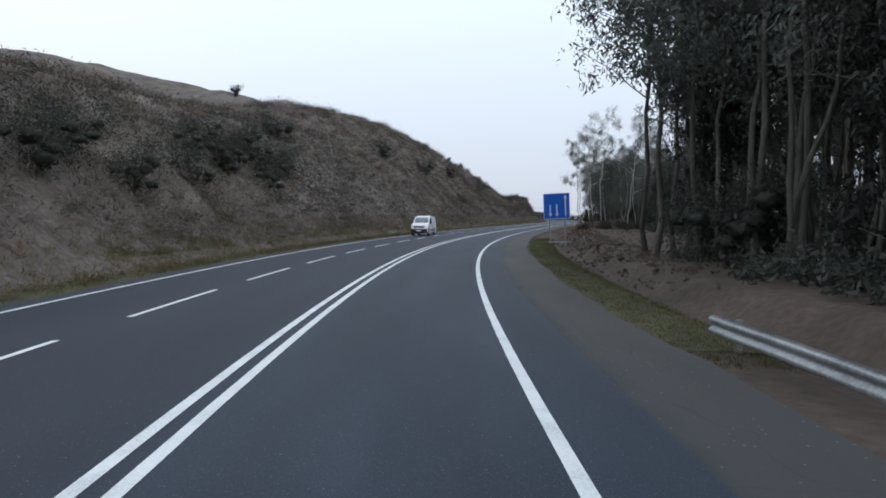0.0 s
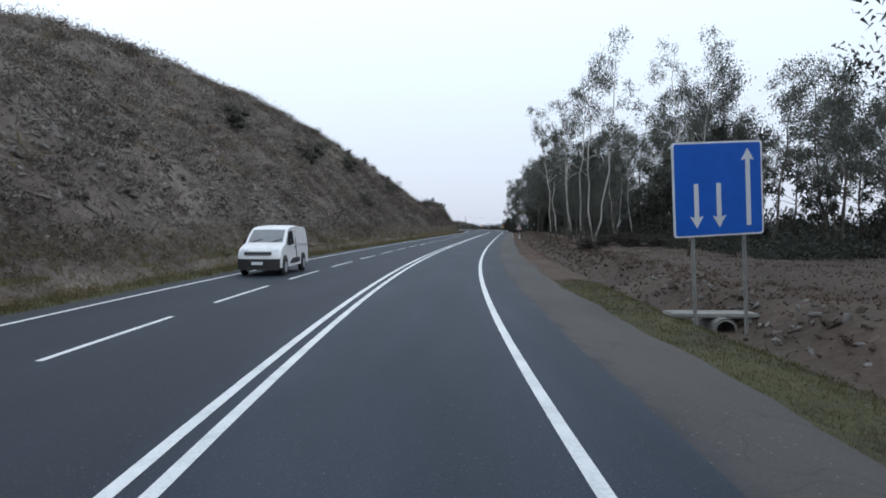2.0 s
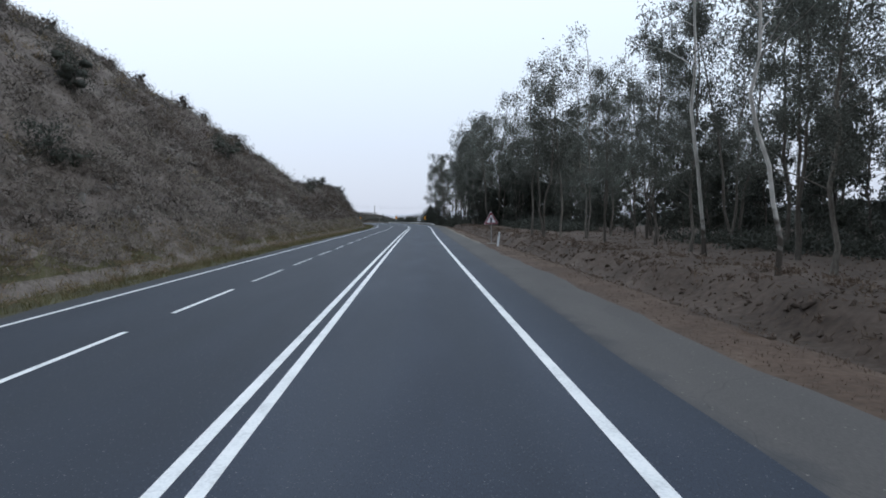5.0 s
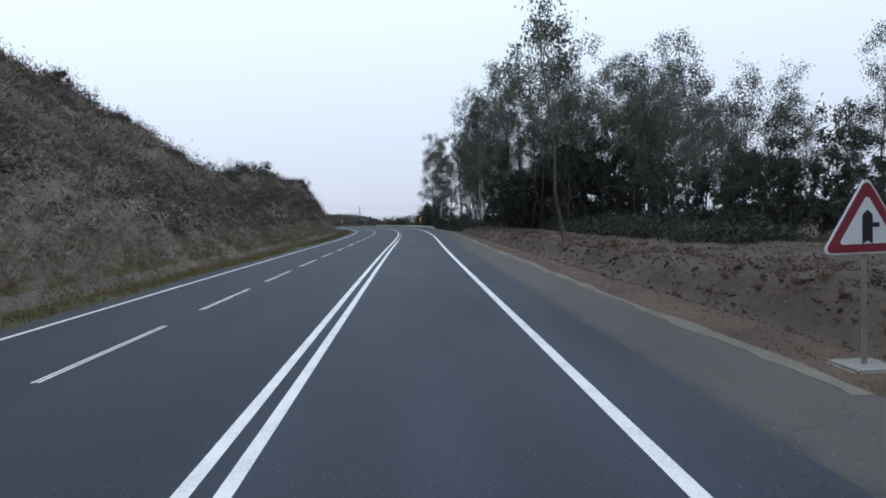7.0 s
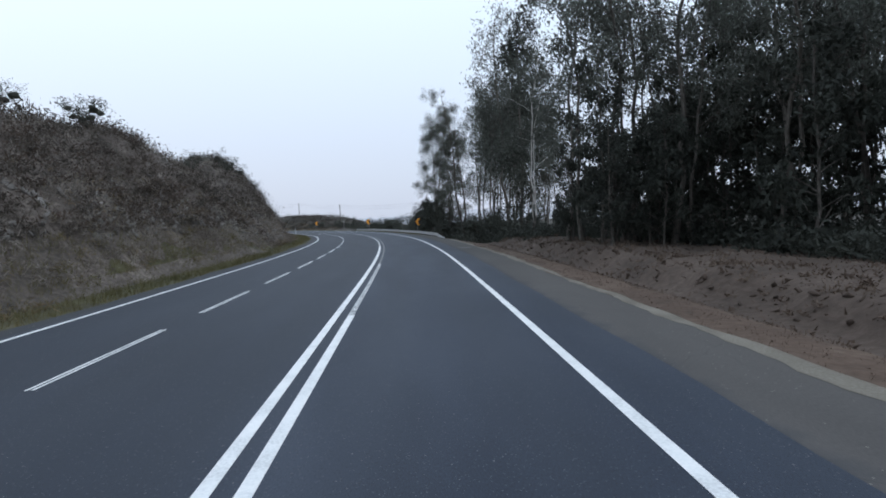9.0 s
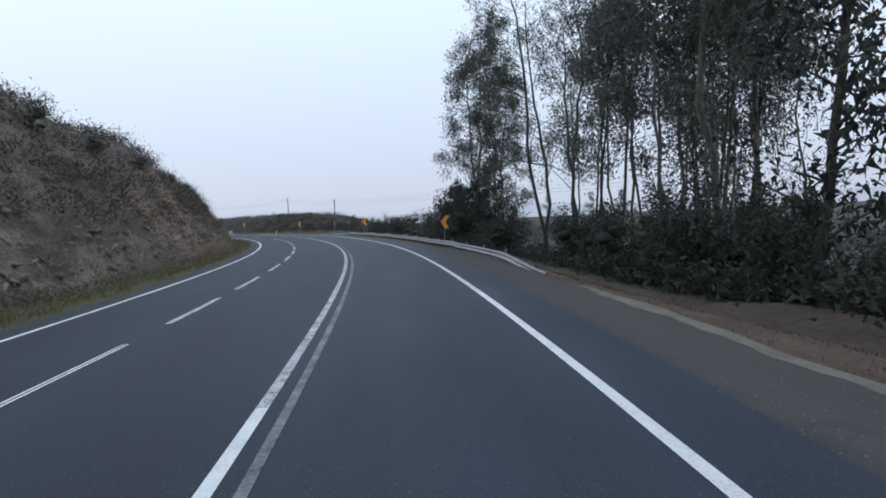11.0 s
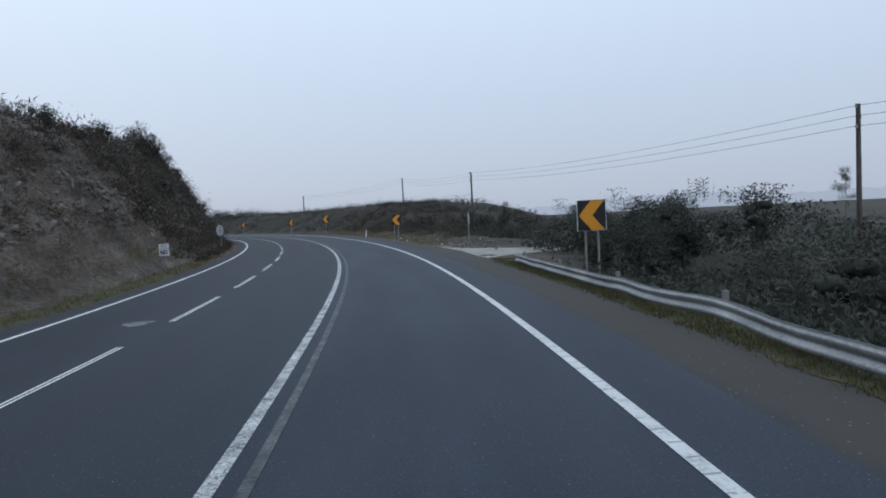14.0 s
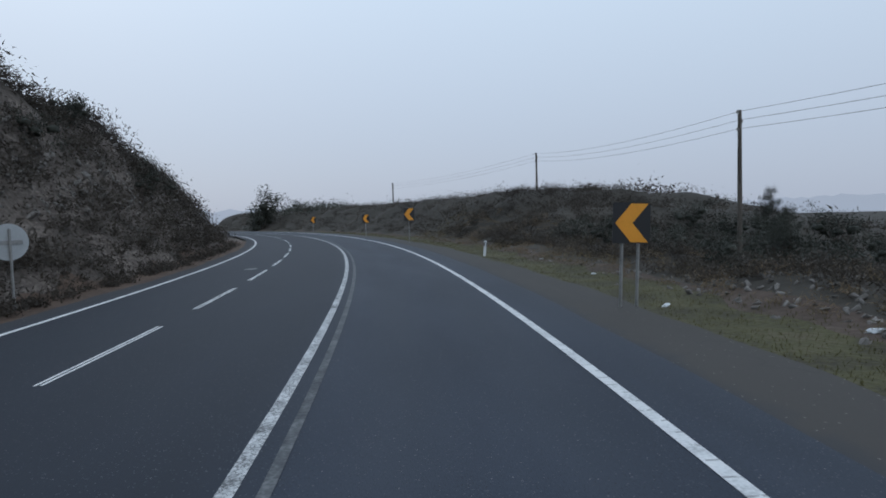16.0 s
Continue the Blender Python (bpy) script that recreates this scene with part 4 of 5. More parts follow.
# outcrops where rock shows: along the road, up the slope, and their half lengths
OUTCROPS = [(46, 4, 5, 2.5), (51, 6, 5, 3.5), (62, 6, 8, 4.5), (76, 5, 6, 3.5), (138, 5, 8, 4), (152, 4, 8, 3), (165, 3, 6, 2.2)]
scrub("hillside_scrub", 8500, -50, 172, 0.8, 30, 0.95, 30, 0.33, SCRUB, "dry grey-brown scrub covering the hillside", 3, slim=0.08, bare=OUTCROPS)
scrub("foot_bracken", 1700, 8, 176, -0.9, 1.9, 0.42, 30, 0.2, BRACKEN, "olive and brown bracken along the foot of the hill", 51, slim=0.08)
scrub("hill_bracken", 1500, 10, 172, 4, 26, 0.7, 26, 0.4, BRACKEN, "patches of rust-brown bracken on the hillside", 52, 0.12, slim=0.08)
scrub("hillside_brush", 5200, 20, 172, 0.5, 10, 0.8, 28, 0.24, SCRUB, "fine dry brush low on the hillside", 41, slim=0.09, bare=OUTCROPS)
scrub("bank_brush", 1200, 168, 300, 0.3, 6, 0.6, 26, 0.21, SCRUB, "fine dry brush on the road bank", 42, slim=0.09)
scrub("undergrowth", 420, 66, 127, 17.5, 27, 1.3, 56, 0.28, DARKLEAF, "dark undergrowth at the edge of the wood", 43, side=1)
scrub("dark_heath", 3300, -50, 172, 1.5, 30, 1.1, 50, 0.26, HEATH, "dark heather bushes in patches on the hillside", 4, 0.0, slim=0.13)
scrub("grey_heath", 1500, 15, 172, 1.0, 22, 0.75, 46, 0.2, GREYHEATH, "grey-green low shrubs scattered over the hillside", 53, slim=0.14)
scrub("bank_scrub", 1300, 168, 300, 0.4, 8, 0.7, 36, 0.26, SCRUB, "dry scrub on the rocky road bank", 5, slim=0.07)
scrub("bank_heath", 3000, 166, 350, 3.0, 15, 1.15, 42, 0.225, HEATH, "dark dense bushes along the top of the bank", 6, slim=0.15)
scrub("rusty_heath", 1500, 132, 206, 1.5, 13, 0.85, 54, 0.19, RUSTHEATH, "rust-brown heath on the end of the hill", 63, -0.25, slim=0.15)
scrub("bank_shrubs", 1100, 168, 300, 1.4, 4.5, 0.7, 60, 0.15, HEATH, "dark low shrubs growing out of the rocky bank", 61, -0.1, slim=0.15)
scrub("bank_bracken", 600, 168, 300, 0.2, 4.0, 0.5, 44, 0.16, BRACKEN, "brown bracken on the foot of the bank", 62, 0.0, slim=0.08)
scrub("bank_heath", 1100, 290, 350, 0.1, 6, 1.0, 66, 0.185, HEATH, "dark dense bushes hanging over the bend", 16)
scrub("bank_heath", 330, 294, 348, -0.9, 0.6, 0.5, 70, 0.13, HEATH, "dark low growth at the foot of the bank", 46)
scrub("knoll_scrub", 1000, 297, 345, 9.4, 24, 0.75, 88, 0.15, HEATH, "dark fine-twigged bushes behind the verge", 7, side=1, slim=0.13)
scrub("knoll_scrub", 1900, 320, 445, 8.9, 34, 1.0, 44, 0.22, HEATH, "dark bushes covering the low hill", 57, side=1, slim=0.14)
scrub("knoll_grass", 700, 300, 350, 8.0, 14, 0.45, 60, 0.13, BRACKEN, "dry brown grass and bracken on the low hill", 58, side=1, slim=0.07)
scrub("roadside_heath", 240, 298, 334, 9.0, 11.5, 0.6, 120, 0.12, HEATH, "dark low bushes close behind the verge", 36, side=1, slim=0.13)
scrub("bank_brush", 1200, 18, 206, 8.7, 12, 0.24, 26, 0.1, LITTER, "dry brown brush on the edge of the ditch", 17, side=1)
scrub("undergrowth", 90, 8, 18, 10.5, 16, 1.1, 60, 0.24, DARKLEAF, "dark undergrowth behind the guard rail", 37, side=1)
scrub("undergrowth", 460, 203.5, 226, 9.6, 18, 1.5, 70, 0.28, DARKLEAF, "dark undergrowth below the thin trees", 38, side=1)
scrub("undergrowth", 300, 9, 26, 11.5, 24, 0.9, 60, 0.24, DARKLEAF, "dark undergrowth between the trees", 27, side=1)
scrub("undergrowth", 520, 150, 207, 15.5, 21, 1.5, 70, 0.3, DARKLEAF, "dark undergrowth along the edge of the wood", 29, side=1)
scrub("undergrowth", 90, 274, 290, 10, 20, 1.5, 70, 0.28, DARKLEAF, "dark undergrowth below the side track", 33, side=1)
scrub("undergrowth", 650, 198, 242, 9.3, 22, 0.9, 60, 0.24, DARKLEAF, "dark undergrowth between the trees", 28, side=1)
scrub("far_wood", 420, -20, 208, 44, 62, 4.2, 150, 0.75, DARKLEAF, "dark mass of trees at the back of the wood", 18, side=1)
scrub("far_scrub", 520, 300, 445, 24, 110, 1.5, 70, 0.36, HEATH, "dark scrub on the land beyond the low hill", 64, side=1)
scrub("far_treeline", 150, 405, 447, 14, 70, 2.6, 60, 0.6, LEAF, "far line of trees behind the low hill", 30, side=1)
scrub("valley_trees", 620, 224, 325, 30, 125, 2.2, 120, 0.4, LEAF, "woods on the floor of the valley", 31, side=1, slim=0.22)
scrub("slope_bushes", 330, 238, 277, 7.0, 10.5, 0.75, 56, 0.22, DARKLEAF, "dark low bushes behind the guard rail", 44, side=1)
scrub("valley_wood", 380, 228, 279, 11, 40, 1.5, 90, 0.22, DARKLEAF, "dark bushes filling the slope below the road", 19, side=1, slim=0.17)


def crest_bushes():
    """Single bushes that break the skyline."""
    for s, u, k, sc in [(162, 17, 2, 1.2), (104, 22, 2, 0.9), (165, 14, 0, 0.6), (170, 10, 2, 0.9), (178, 6, 1, 0.7), (186, 7, 1, 0.75), (194, 7, 0, 0.9), (201, 7.5, 1, 0.7), (208, 6.5, 0, 0.8), (205, 6.5, 1, 0.5), (210.5, 6.5, 0, 0.8), (213, 6.5, 1, 0.7), (216, 6, 1, 0.9), (219, 5.5, 0, 1.2), (222, 6, 0, 1.1), (229, 6, 1, 0.6), (237, 6, 0, 0.7), (246, 5.5, 1, 0.5), (256, 5, 0, 0.6), (264, 5, 2, 0.9), (276, 5, 1, 0.5), (288, 5, 0, 0.7), (297, 5, 1, 0.6), (304, 3, 0, 0.8), (311, 4.6, 3, 1.05), (318, 3, 1, 0.9), (324, 4, 0, 1.0), (328, 2.0, 1, 0.75), (332, 3, 0, 0.9), (336, 2.5, 1, 0.7), (340, 3, 0, 0.8)]:
        sc = sc * (0.55 if 204 < s < 226 else 0.75 if s < 300 else 0.9 if s < 315 else 0.6)
        plant(BUSHES[k], s, -8.8 - u, sc, "dark bush growing on the bank against the sky", "skyline bushes", sink=0.55 * sc)


crest_bushes()
plant(OAK, 311, -13.2, 0.4, "round-topped dark tree on the edge of the bank", "skyline bushes", sink=0.5)
for s, u, k, sc in [(134, 21, 0, 0.9), (139, 20, 1, 0.8), (144, 18, 0, 1.0), (148, 17, 1, 0.9), (151, 16.5, 0, 0.8), (155, 15.5, 1, 0.9), (158, 14.5, 0, 1.0), (163, 12.5, 1, 0.8), (167, 10.5, 0, 0.9), (172, 8.5, 1, 0.7), (183, 6.8, 0, 0.7), (190, 7.6, 1, 0.6), (199, 7.8, 0, 0.7), (203, 6.6, 1, 0.6)]:
    plant(BARE[k], s, -8.8 - u, sc, "thin bare-twigged shrub against the sky", "skyline bushes", sink=0.2)
for s, u, k, sc in [(38, 5, 1, 0.8), (41, 6.5, 1, 0.9), (44, 6, 0, 0.95), (42, 4, 1, 0.8), (46, 8, 1, 0.8), (39, 7.5, 0, 0.9), (36, 6, 1, 0.8), (47, 5, 0, 0.9), (20, 3.0, 1, 0.8), (23, 4, 0, 0.9), (26, 3.2, 1, 0.7), (17, 3.5, 1, 0.8), (14, 3, 1, 0.8), (31, 3.5, 2, 1.2), (52, 8.5, 1, 0.9), (88, 11, 1, 0.9), (103, 9, 0, 1.1), (124, 10, 1, 0.9), (146, 8, 0, 1.0), (113, 5, 2, 1.1)]:
    plant(BUSHES[k], s, -8.8 - u, sc, "dark rounded bush on the dry hillside", "hillside bushes")
plant(BUSHES[1], 121, -69, 0.95, "lone dark bush on the top of the hill", "hillside bushes", sink=0.3)


def rocks(name, spots, label, seed, side=-1, material=None, big=0.34):
    """Broken angular rocks set into the slope, too many to count."""
    r = np.random.default_rng(seed)
    bm = bmesh.new()
    bmesh.ops.create_cube(bm, size=1.5)
    bmesh.ops.bevel(bm, geom=list(bm.edges), offset=0.22, segments=1, affect="EDGES")
    bmesh.ops.triangulate(bm, faces=bm.faces)
    bm.verts.index_update()
    bv = np.array([v.co[:] for v in bm.verts])
    bf = np.array([[v.index for v in f.verts] for f in bm.faces])
    bm.free()
    ps = []
    for s, u, w, hgt, n in spots:
        for _ in range(n):
            ss, uu = s + r.normal(0, w), u + r.normal(0, hgt)
            if side < 0 and uu < 1.4:
                continue
            k = bv * r.uniform(0.7, 1.35, (len(bv), 1)) * r.uniform(big * 0.22, big) * np.array([1.7, 0.8, 0.42])
            rot = np.array(Euler(r.uniform(-1.1, 1.1, 3) + np.array([0, 0, r.uniform(0, 6)])).to_matrix())
            oo = np.array([side * (8.8 + uu) if side < 0 else uu])
            p = rps(np.array([ss]), oo, land(np.array([ss]), oo))
            ps.append((k @ rot.T + p, bf))
    v, f = gather(ps)
    return thing(name, fast_mesh(name, v, f), material or ROCK, label, "rock", kind="stuff")


rocks("slope_rocks", [(44, 4, 4, 2, 300), (50, 6, 4, 2.2, 460), (62, 6, 6, 2.8, 860), (76, 5, 5, 2.2, 480), (96, 3, 7, 1.5, 80), (118, 4, 10, 2, 90), (138, 5, 7, 2.4, 240), (152, 4, 7, 2, 260), (165, 3, 5, 1.4, 120)], "pale broken rock showing through the hillside scrub", 8, big=0.25)
rocks("bank_rocks", [(s, 1.9, 7, 0.9, 120) for s in range(176, 335, 12)], "layered broken rock in the steep road bank", 9, big=0.24)


rocks("earth_clods", [(s, 9.1, 3.5, 0.6, 50) for s in range(22, 204, 7)], "broken earth and stones along the ditch bank", 19, 1, FOREST, 0.11)
rocks("rubble", [(46, 9.3, 2.5, 0.4, 60), (53, 9.4, 3, 0.4, 90), (292, 8.0, 1.6, 0.7, 110), (297, 9.0, 2.5, 0.9, 190), (303, 9.2, 3.5, 0.8, 170), (310, 9.2, 4, 0.8, 100), (317, 9.0, 4, 0.7, 50)], "pale stony rubble beside the verge", 20, 1, ROCK, 0.1)


def blades(name, n, s0, s1, o0, o1, hgt, material, label, seed, per=6):
    r = np.random.default_rng(seed)
    s, o = r.uniform(s0, s1, n), o0 + (o1 - o0) * r.uniform(0, 1, n)
    g = np.where((np.abs(o) < 6.35) & (s > 232) & (s < 279), np.maximum(land(s, o), 0.0), land(s, o))
    c = np.repeat(rps(s, o, g), per, 0) + np.concatenate([r.normal(0, 0.09, (n * per, 2)), np.full((n * per, 1), -0.02)], 1)
    m = len(c)
    d = r.normal(0, 0.35, (m, 3))
    d[:, 2] = 1
    ln = hgt * r.uniform(0.4, 1.3, (m, 1))
    sd = np.stack([r.normal(size=m), r.normal(size=m), 0 * np.arange(m)], -1)
    sd /= np.linalg.norm(sd, axis=1)[:, None]
    v = np.stack([c - sd * 0.009, c + sd * 0.009, c + d * ln], 1).reshape(-1, 3)
    return thing(name, fast_mesh(name, v, np.arange(3 * m).reshape(m, 3)), material, label, "grass", kind="stuff")


blades("verge_grass", 8500, -20, 300, -7.3, -10.2, 0.24, GRASS, "olive green grass along the foot of the hill", 12)
blades("verge_grass", 7000, 20, 200, -7.4, -10.4, 0.3, GRASS, "taller olive grass at the foot of the hill", 25)
blades("verge_grass", 7500, 8, 57, 6.0, 7.7, 0.08, GRASS, "short yellow-green grass beside the shoulder", 13)
blades("verge_grass", 9000, 233, 281, 5.55, 7.0, 0.1, GRASS, "short yellow-green grass below the guard rail", 23)
blades("dry_grass", 5000, 70, 240, 6.0, 7.8, 0.07, LITTER, "thin dry brown grass on the earth verge", 24)
blades("dry_grass", 5000, 295, 390, 6.0, 8.4, 0.09, GRASS, "thin dry grass beside the shoulder", 14)


def litter(name, n, s0, s1, o0, o1, seed, size=0.13):
    r = np.random.default_rng(seed)
    s, o = r.uniform(s0, s1, n), r.uniform(o0, o1, n)
    v, f = leaves(r, rps(s, o, land(s, o) + 0.02), size, size * 0.24, 0.0, 1.0)
    return thing(name, fast_mesh(name, v, f), LITTER, "brown leaf litter and twigs on the forest floor", "leaf litter", kind="stuff")


litter("leaf_litter", 30000, 20, 205, 8.0, 26, 15)
litter("leaf_litter", 8000, 50, 200, 5.95, 10.5, 16, 0.05)


# ---- guard rails ----
PROFILE = [(0.0, -0.155), (0.075, -0.12), (0.075, -0.055), (0.01, -0.02), (0.01, 0.02), (0.075, 0.055), (0.075, 0.12), (0.0, 0.155)]


def guard_rail(s0, s1, o, top, label, sink=(), flare=0.0, dents=0):
    """A W-section steel beam on posts along the shoulder."""
    r = np.random.default_rng(int(s1))
    ro = root("guard_rail", pose(0, 0, 0), label, "guard rail")
    s = np.arange(s0, s1 + 0.01, 0.5)
    z = np.full(len(s), top - 0.155)
    if sink:
        z = z - (top - 0.05) * (1 - smooth(sink[0], sink[1], s))
    oo = np.full(len(s), o) + flare * smooth(s1 - 3, s1, s)
    if dents:
        for _ in range(dents):
            c, w, a = r.uniform(s0 + 15, s1), r.uniform(0.4, 1.2), r.uniform(-0.05, 0.07)
            z = z + a * np.exp(-((s - c) / w) ** 2)
            oo = oo + abs(a) * 0.8 * np.exp(-((s - c) / w) ** 2)
    k = len(PROFILE)
    pts = []
    for thick in (0.0, 0.006):
        for i in range(len(s)):
            for x, h in PROFILE:
                pts.append((s[i], oo[i] - x + thick, z[i] + h))
    pts = np.array(pts)
    v = rps(pts[:, 0], pts[:, 1], pts[:, 2])
    f = []
    half = len(s) * k
    for i in range(len(s) - 1):
        for j in range(k - 1):
            a, b, c, d = i * k + j, i * k + j + 1, (i + 1) * k + j + 1, (i + 1) * k + j
            f += [(a, b, c, d), (half + d, half + c, half + b, half + a)]
        for j in (0, k - 1):
            f.append((i * k + j, (i + 1) * k + j, half + (i + 1) * k + j, half + i * k + j))
    thing("rail", fast_mesh("rail", v, f), GALV, parent=ro)
    pm = bpy.data.meshes.new("post")
    bm = bmesh.new()
    box(bm, -0.05, 0.05, -0.03, 0.03, -1.1, 0.1 if flare < 0 else 0.19, 0.008)
    bm.to_mesh(pm)
    bm.free()
    pm.materials.append(STEELPOST)
    bmk = bpy.data.meshes.new("spacer")
    bm = bmesh.new()
    box(bm, -0.1, 0.0, -0.05, 0.05, -0.1, 0.1, 0.008)
    bm.to_mesh(bmk)
    bm.free()
    bmk.materials.append(GALV)
    for q in np.arange(s0 + (6 if sink else 1), s1 - 0.2, 4.0):
        zz = float(np.interp(q, s, z))
        po = new("post", pm)
        po.parent = ro
        po.matrix_basis = pose(*rp(q, float(np.interp(q, s, oo)) + 0.16, zz + 0.06), 0, r.normal(0, 2), facing(q))
        sp = new("spacer", bmk)
        sp.parent = po
        sp.matrix_basis = pose(-0.05, 0, -0.05)
    return ro


guard_rail(-40, 9.9, 6.8, 0.39, "galvanised steel guard rail ending beside the dark trees", flare=-0.1)
guard_rail(215.4, 278.0, 6.0, 0.35, "dented galvanised steel guard rail above the valley", sink=(215.6, 222), flare=0.12, dents=14)


# ---- signs ----
def post(parent, x, z0, z1, r=0.035, y=0.05, mat=None, name="post"):
    bm = bmesh.new()
    bmesh.ops.create_cone(bm, cap_ends=True, segments=12, radius1=r, radius2=r, depth=z1 - z0, matrix=Matrix.Translation((x, y, (z0 + z1) / 2)))
    return part(name, bm, mat or STEELPOST, parent)


def rounded(w, h, r, n=4):
    pts = []
    for cx, cz, a0 in ((w / 2 - r, h / 2 - r, 0), (-w / 2 + r, h / 2 - r, 90), (-w / 2 + r, -h / 2 + r, 180), (w / 2 - r, -h / 2 + r, 270)):
        for k in range(n + 1):
            a = radians(a0 + 90 * k / n)
            pts.append((cx + r * math.cos(a), cz + r * math.sin(a)))
    return pts


def arrow(x, z0, z1, w, head, hl):
    """Outline of an arrow from z0 to z1."""
    d = 1 if z1 > z0 else -1
    return [(x - w, z0), (x + w, z0), (x + w, z1 - d * hl), (x + head, z1 - d * hl * 1.15), (x, z1), (x - head, z1 - d * hl * 1.15), (x - w, z1 - d * hl)]


def lane_sign():
    s, o = 46.95, 8.03
    g = land_at(s, o)
    ro = root("lane_sign", pose(*rp(s, o, 0), 0, -3.0, facing(s, 8)), "large blue lane sign with three white arrows on two posts", "road sign")
    panel = part("panel", prism(bmesh.new(), [(x, z + 2.72) for x, z in rounded(2.0, 1.96, 0.07)], 0.0, 0.03), SIGNWHITE, ro, "white sign edge")
    part("face", prism(bmesh.new(), [(x, z + 2.72) for x, z in rounded(1.92, 1.88, 0.05)], -0.008, 0.0), SIGNBLUE, panel, "blue reflective face")
    for x, a, b in ((-0.5, 2.84, 1.92), (0.0, 2.84, 1.92), (0.66, 1.94, 3.54)):
        part("arrow", prism(bmesh.new(), arrow(x, a, b, 0.05, 0.15, 0.22), -0.016, -0.008), SIGNWHITE, panel, "white arrow")
    for x in (-0.55, 0.6):
        post(ro, x, g - 0.4, 3.6, 0.04, 0.08)


def warning_sign():
    s, o = 129.2, 6.82
    g = land_at(s, o)
    ro = root("warning_sign", pose(*rp(s, o, 0), 0, 0, facing(s, -3)), "white triangular warning sign with red border and side road symbol", "road sign")

    def tri(w, cz, r):
        pts = []
        for k in range(3):
            a = radians(90 + 120 * k)
            cx, cc = math.cos(a) * w, math.sin(a) * w
            for q in range(-3, 4):
                b = a + radians(60 * q / 3)
                pts.append((cx + r * math.cos(b), cz + cc + r * math.sin(b)))
        return pts
    cz = 1.6
    plate = part("plate", prism(bmesh.new(), tri(0.5, cz, 0.06), 0, 0.02), SIGNWHITE, ro, "thin white outer edge")
    part("border", prism(bmesh.new(), tri(0.475, cz, 0.055), -0.006, 0.0), SIGNRED, plate, "dark red border")
    part("field", prism(bmesh.new(), tri(0.33, cz, 0.03), -0.012, -0.006), SIGNWHITE, plate, "white field")
    part("symbol", prism(bmesh.new(), [(-0.06, cz - 0.2), (0.0, cz - 0.15), (0.06, cz - 0.2), (0.06, cz + 0.0), (0.14, cz + 0.0), (0.14, cz + 0.055), (0.06, cz + 0.055), (0.06, cz + 0.15), (0.0, cz + 0.21), (-0.06, cz + 0.15)], -0.018, -0.012), SIGNBLACK, plate, "black road symbol")
    post(ro, 0, g - 0.1, 2.0, 0.03, 0.05)
    part("footing", box(bmesh.new(), -0.3, 0.3, -0.25, 0.35, g - 0.25, g + 0.05, 0.03), GREYCON, ro, "concrete footing")


def chevron_sign(s, o, w, h, zc, posts, label, turn=0.0, lean=0.0, edge=False):
    g = land_at(s, o)
    ro = root("chevron_sign", pose(*rp(s, o, 0), 0, lean, facing(s, turn)), label, "road sign", "bend chevron signs")
    pn = part("panel", prism(bmesh.new(), [(x, z + zc) for x, z in rounded(w, h, 0.02, 2)], 0.0, 0.05 if edge else 0.025), SIGNWHITE if edge else SIGNBLACK, ro, "pale sign edge" if edge else "")
    if edge:
        part("face", prism(bmesh.new(), [(x, z + zc) for x, z in rounded(w - 0.03, h - 0.02, 0.02, 2)], -0.006, 0.0), SIGNBLACK, pn, "black face")
    a, b, t = w / 2 * 0.88, h / 2 * 0.95, 0.42 * w
    part("chevron", prism(bmesh.new(), [(-a, zc), (-a + t, zc + b), (a, zc + b), (a - t, zc), (a, zc - b), (-a + t, zc - b)], -0.014, -0.006), SIGNYELLOW, pn, "amber chevron pointing along the bend")
    for x in ((-w * 0.22, w * 0.22) if posts == 2 else (0.0,)):
        post(ro, x, g - 0.5, zc + h * 0.3, 0.035, 0.075)


chevron_sign(238.9, 6.85, 0.72, 0.95, 1.5, 1, "narrow amber and black chevron sign behind the guard rail", -20, 6)
chevron_sign(273.16, 7.1, 0.84, 0.9, 1.69, 2, "black sign with amber chevron on two steel posts", -8, 0, True)
chevron_sign(305.1, 5.63, 0.76, 0.82, 1.7, 2, "black sign with amber chevron on two steel posts", -4, 2)
chevron_sign(338.6, 5.3, 0.86, 0.95, 2.15, 1, "distant black sign with amber chevron", 6, 0)
chevron_sign(362, 6.2, 0.86, 0.95, 1.9, 1, "distant black sign with amber chevron", 10, 0)
chevron_sign(390, 6.4, 0.86, 0.95, 1.9, 1, "distant black sign with amber chevron", 10, 0)


def delineator(s, o, lean, label, h=0.95):
    g = land_at(s, o)
    ro = root("delineator_post", pose(*rp(s, o, g), 0, lean, facing(s)), label, "marker post")
    part("shaft", prism(bmesh.new(), [(-0.06, -0.2), (0.06, -0.2), (0.06, h - 0.05), (-0.06, h)], -0.04, 0.04, 0.015), SIGNWHITE, ro)
    part("band", box(bmesh.new(), -0.066, 0.066, -0.046, 0.046, h - 0.28, h - 0.1, 0.01), SIGNBLACK, ro, "black band")
    part("reflector", box(bmesh.new(), -0.03, 0.03, -0.052, -0.044, h - 0.26, h - 0.13, 0.002), SIGNWHITE, ro, "small reflector")


delineator(125.6, 6.8, 8, "white plastic marker post leaning over in the grass")
delineator(322, 6.3, 6, "white plastic marker post at the bend", 0.8)


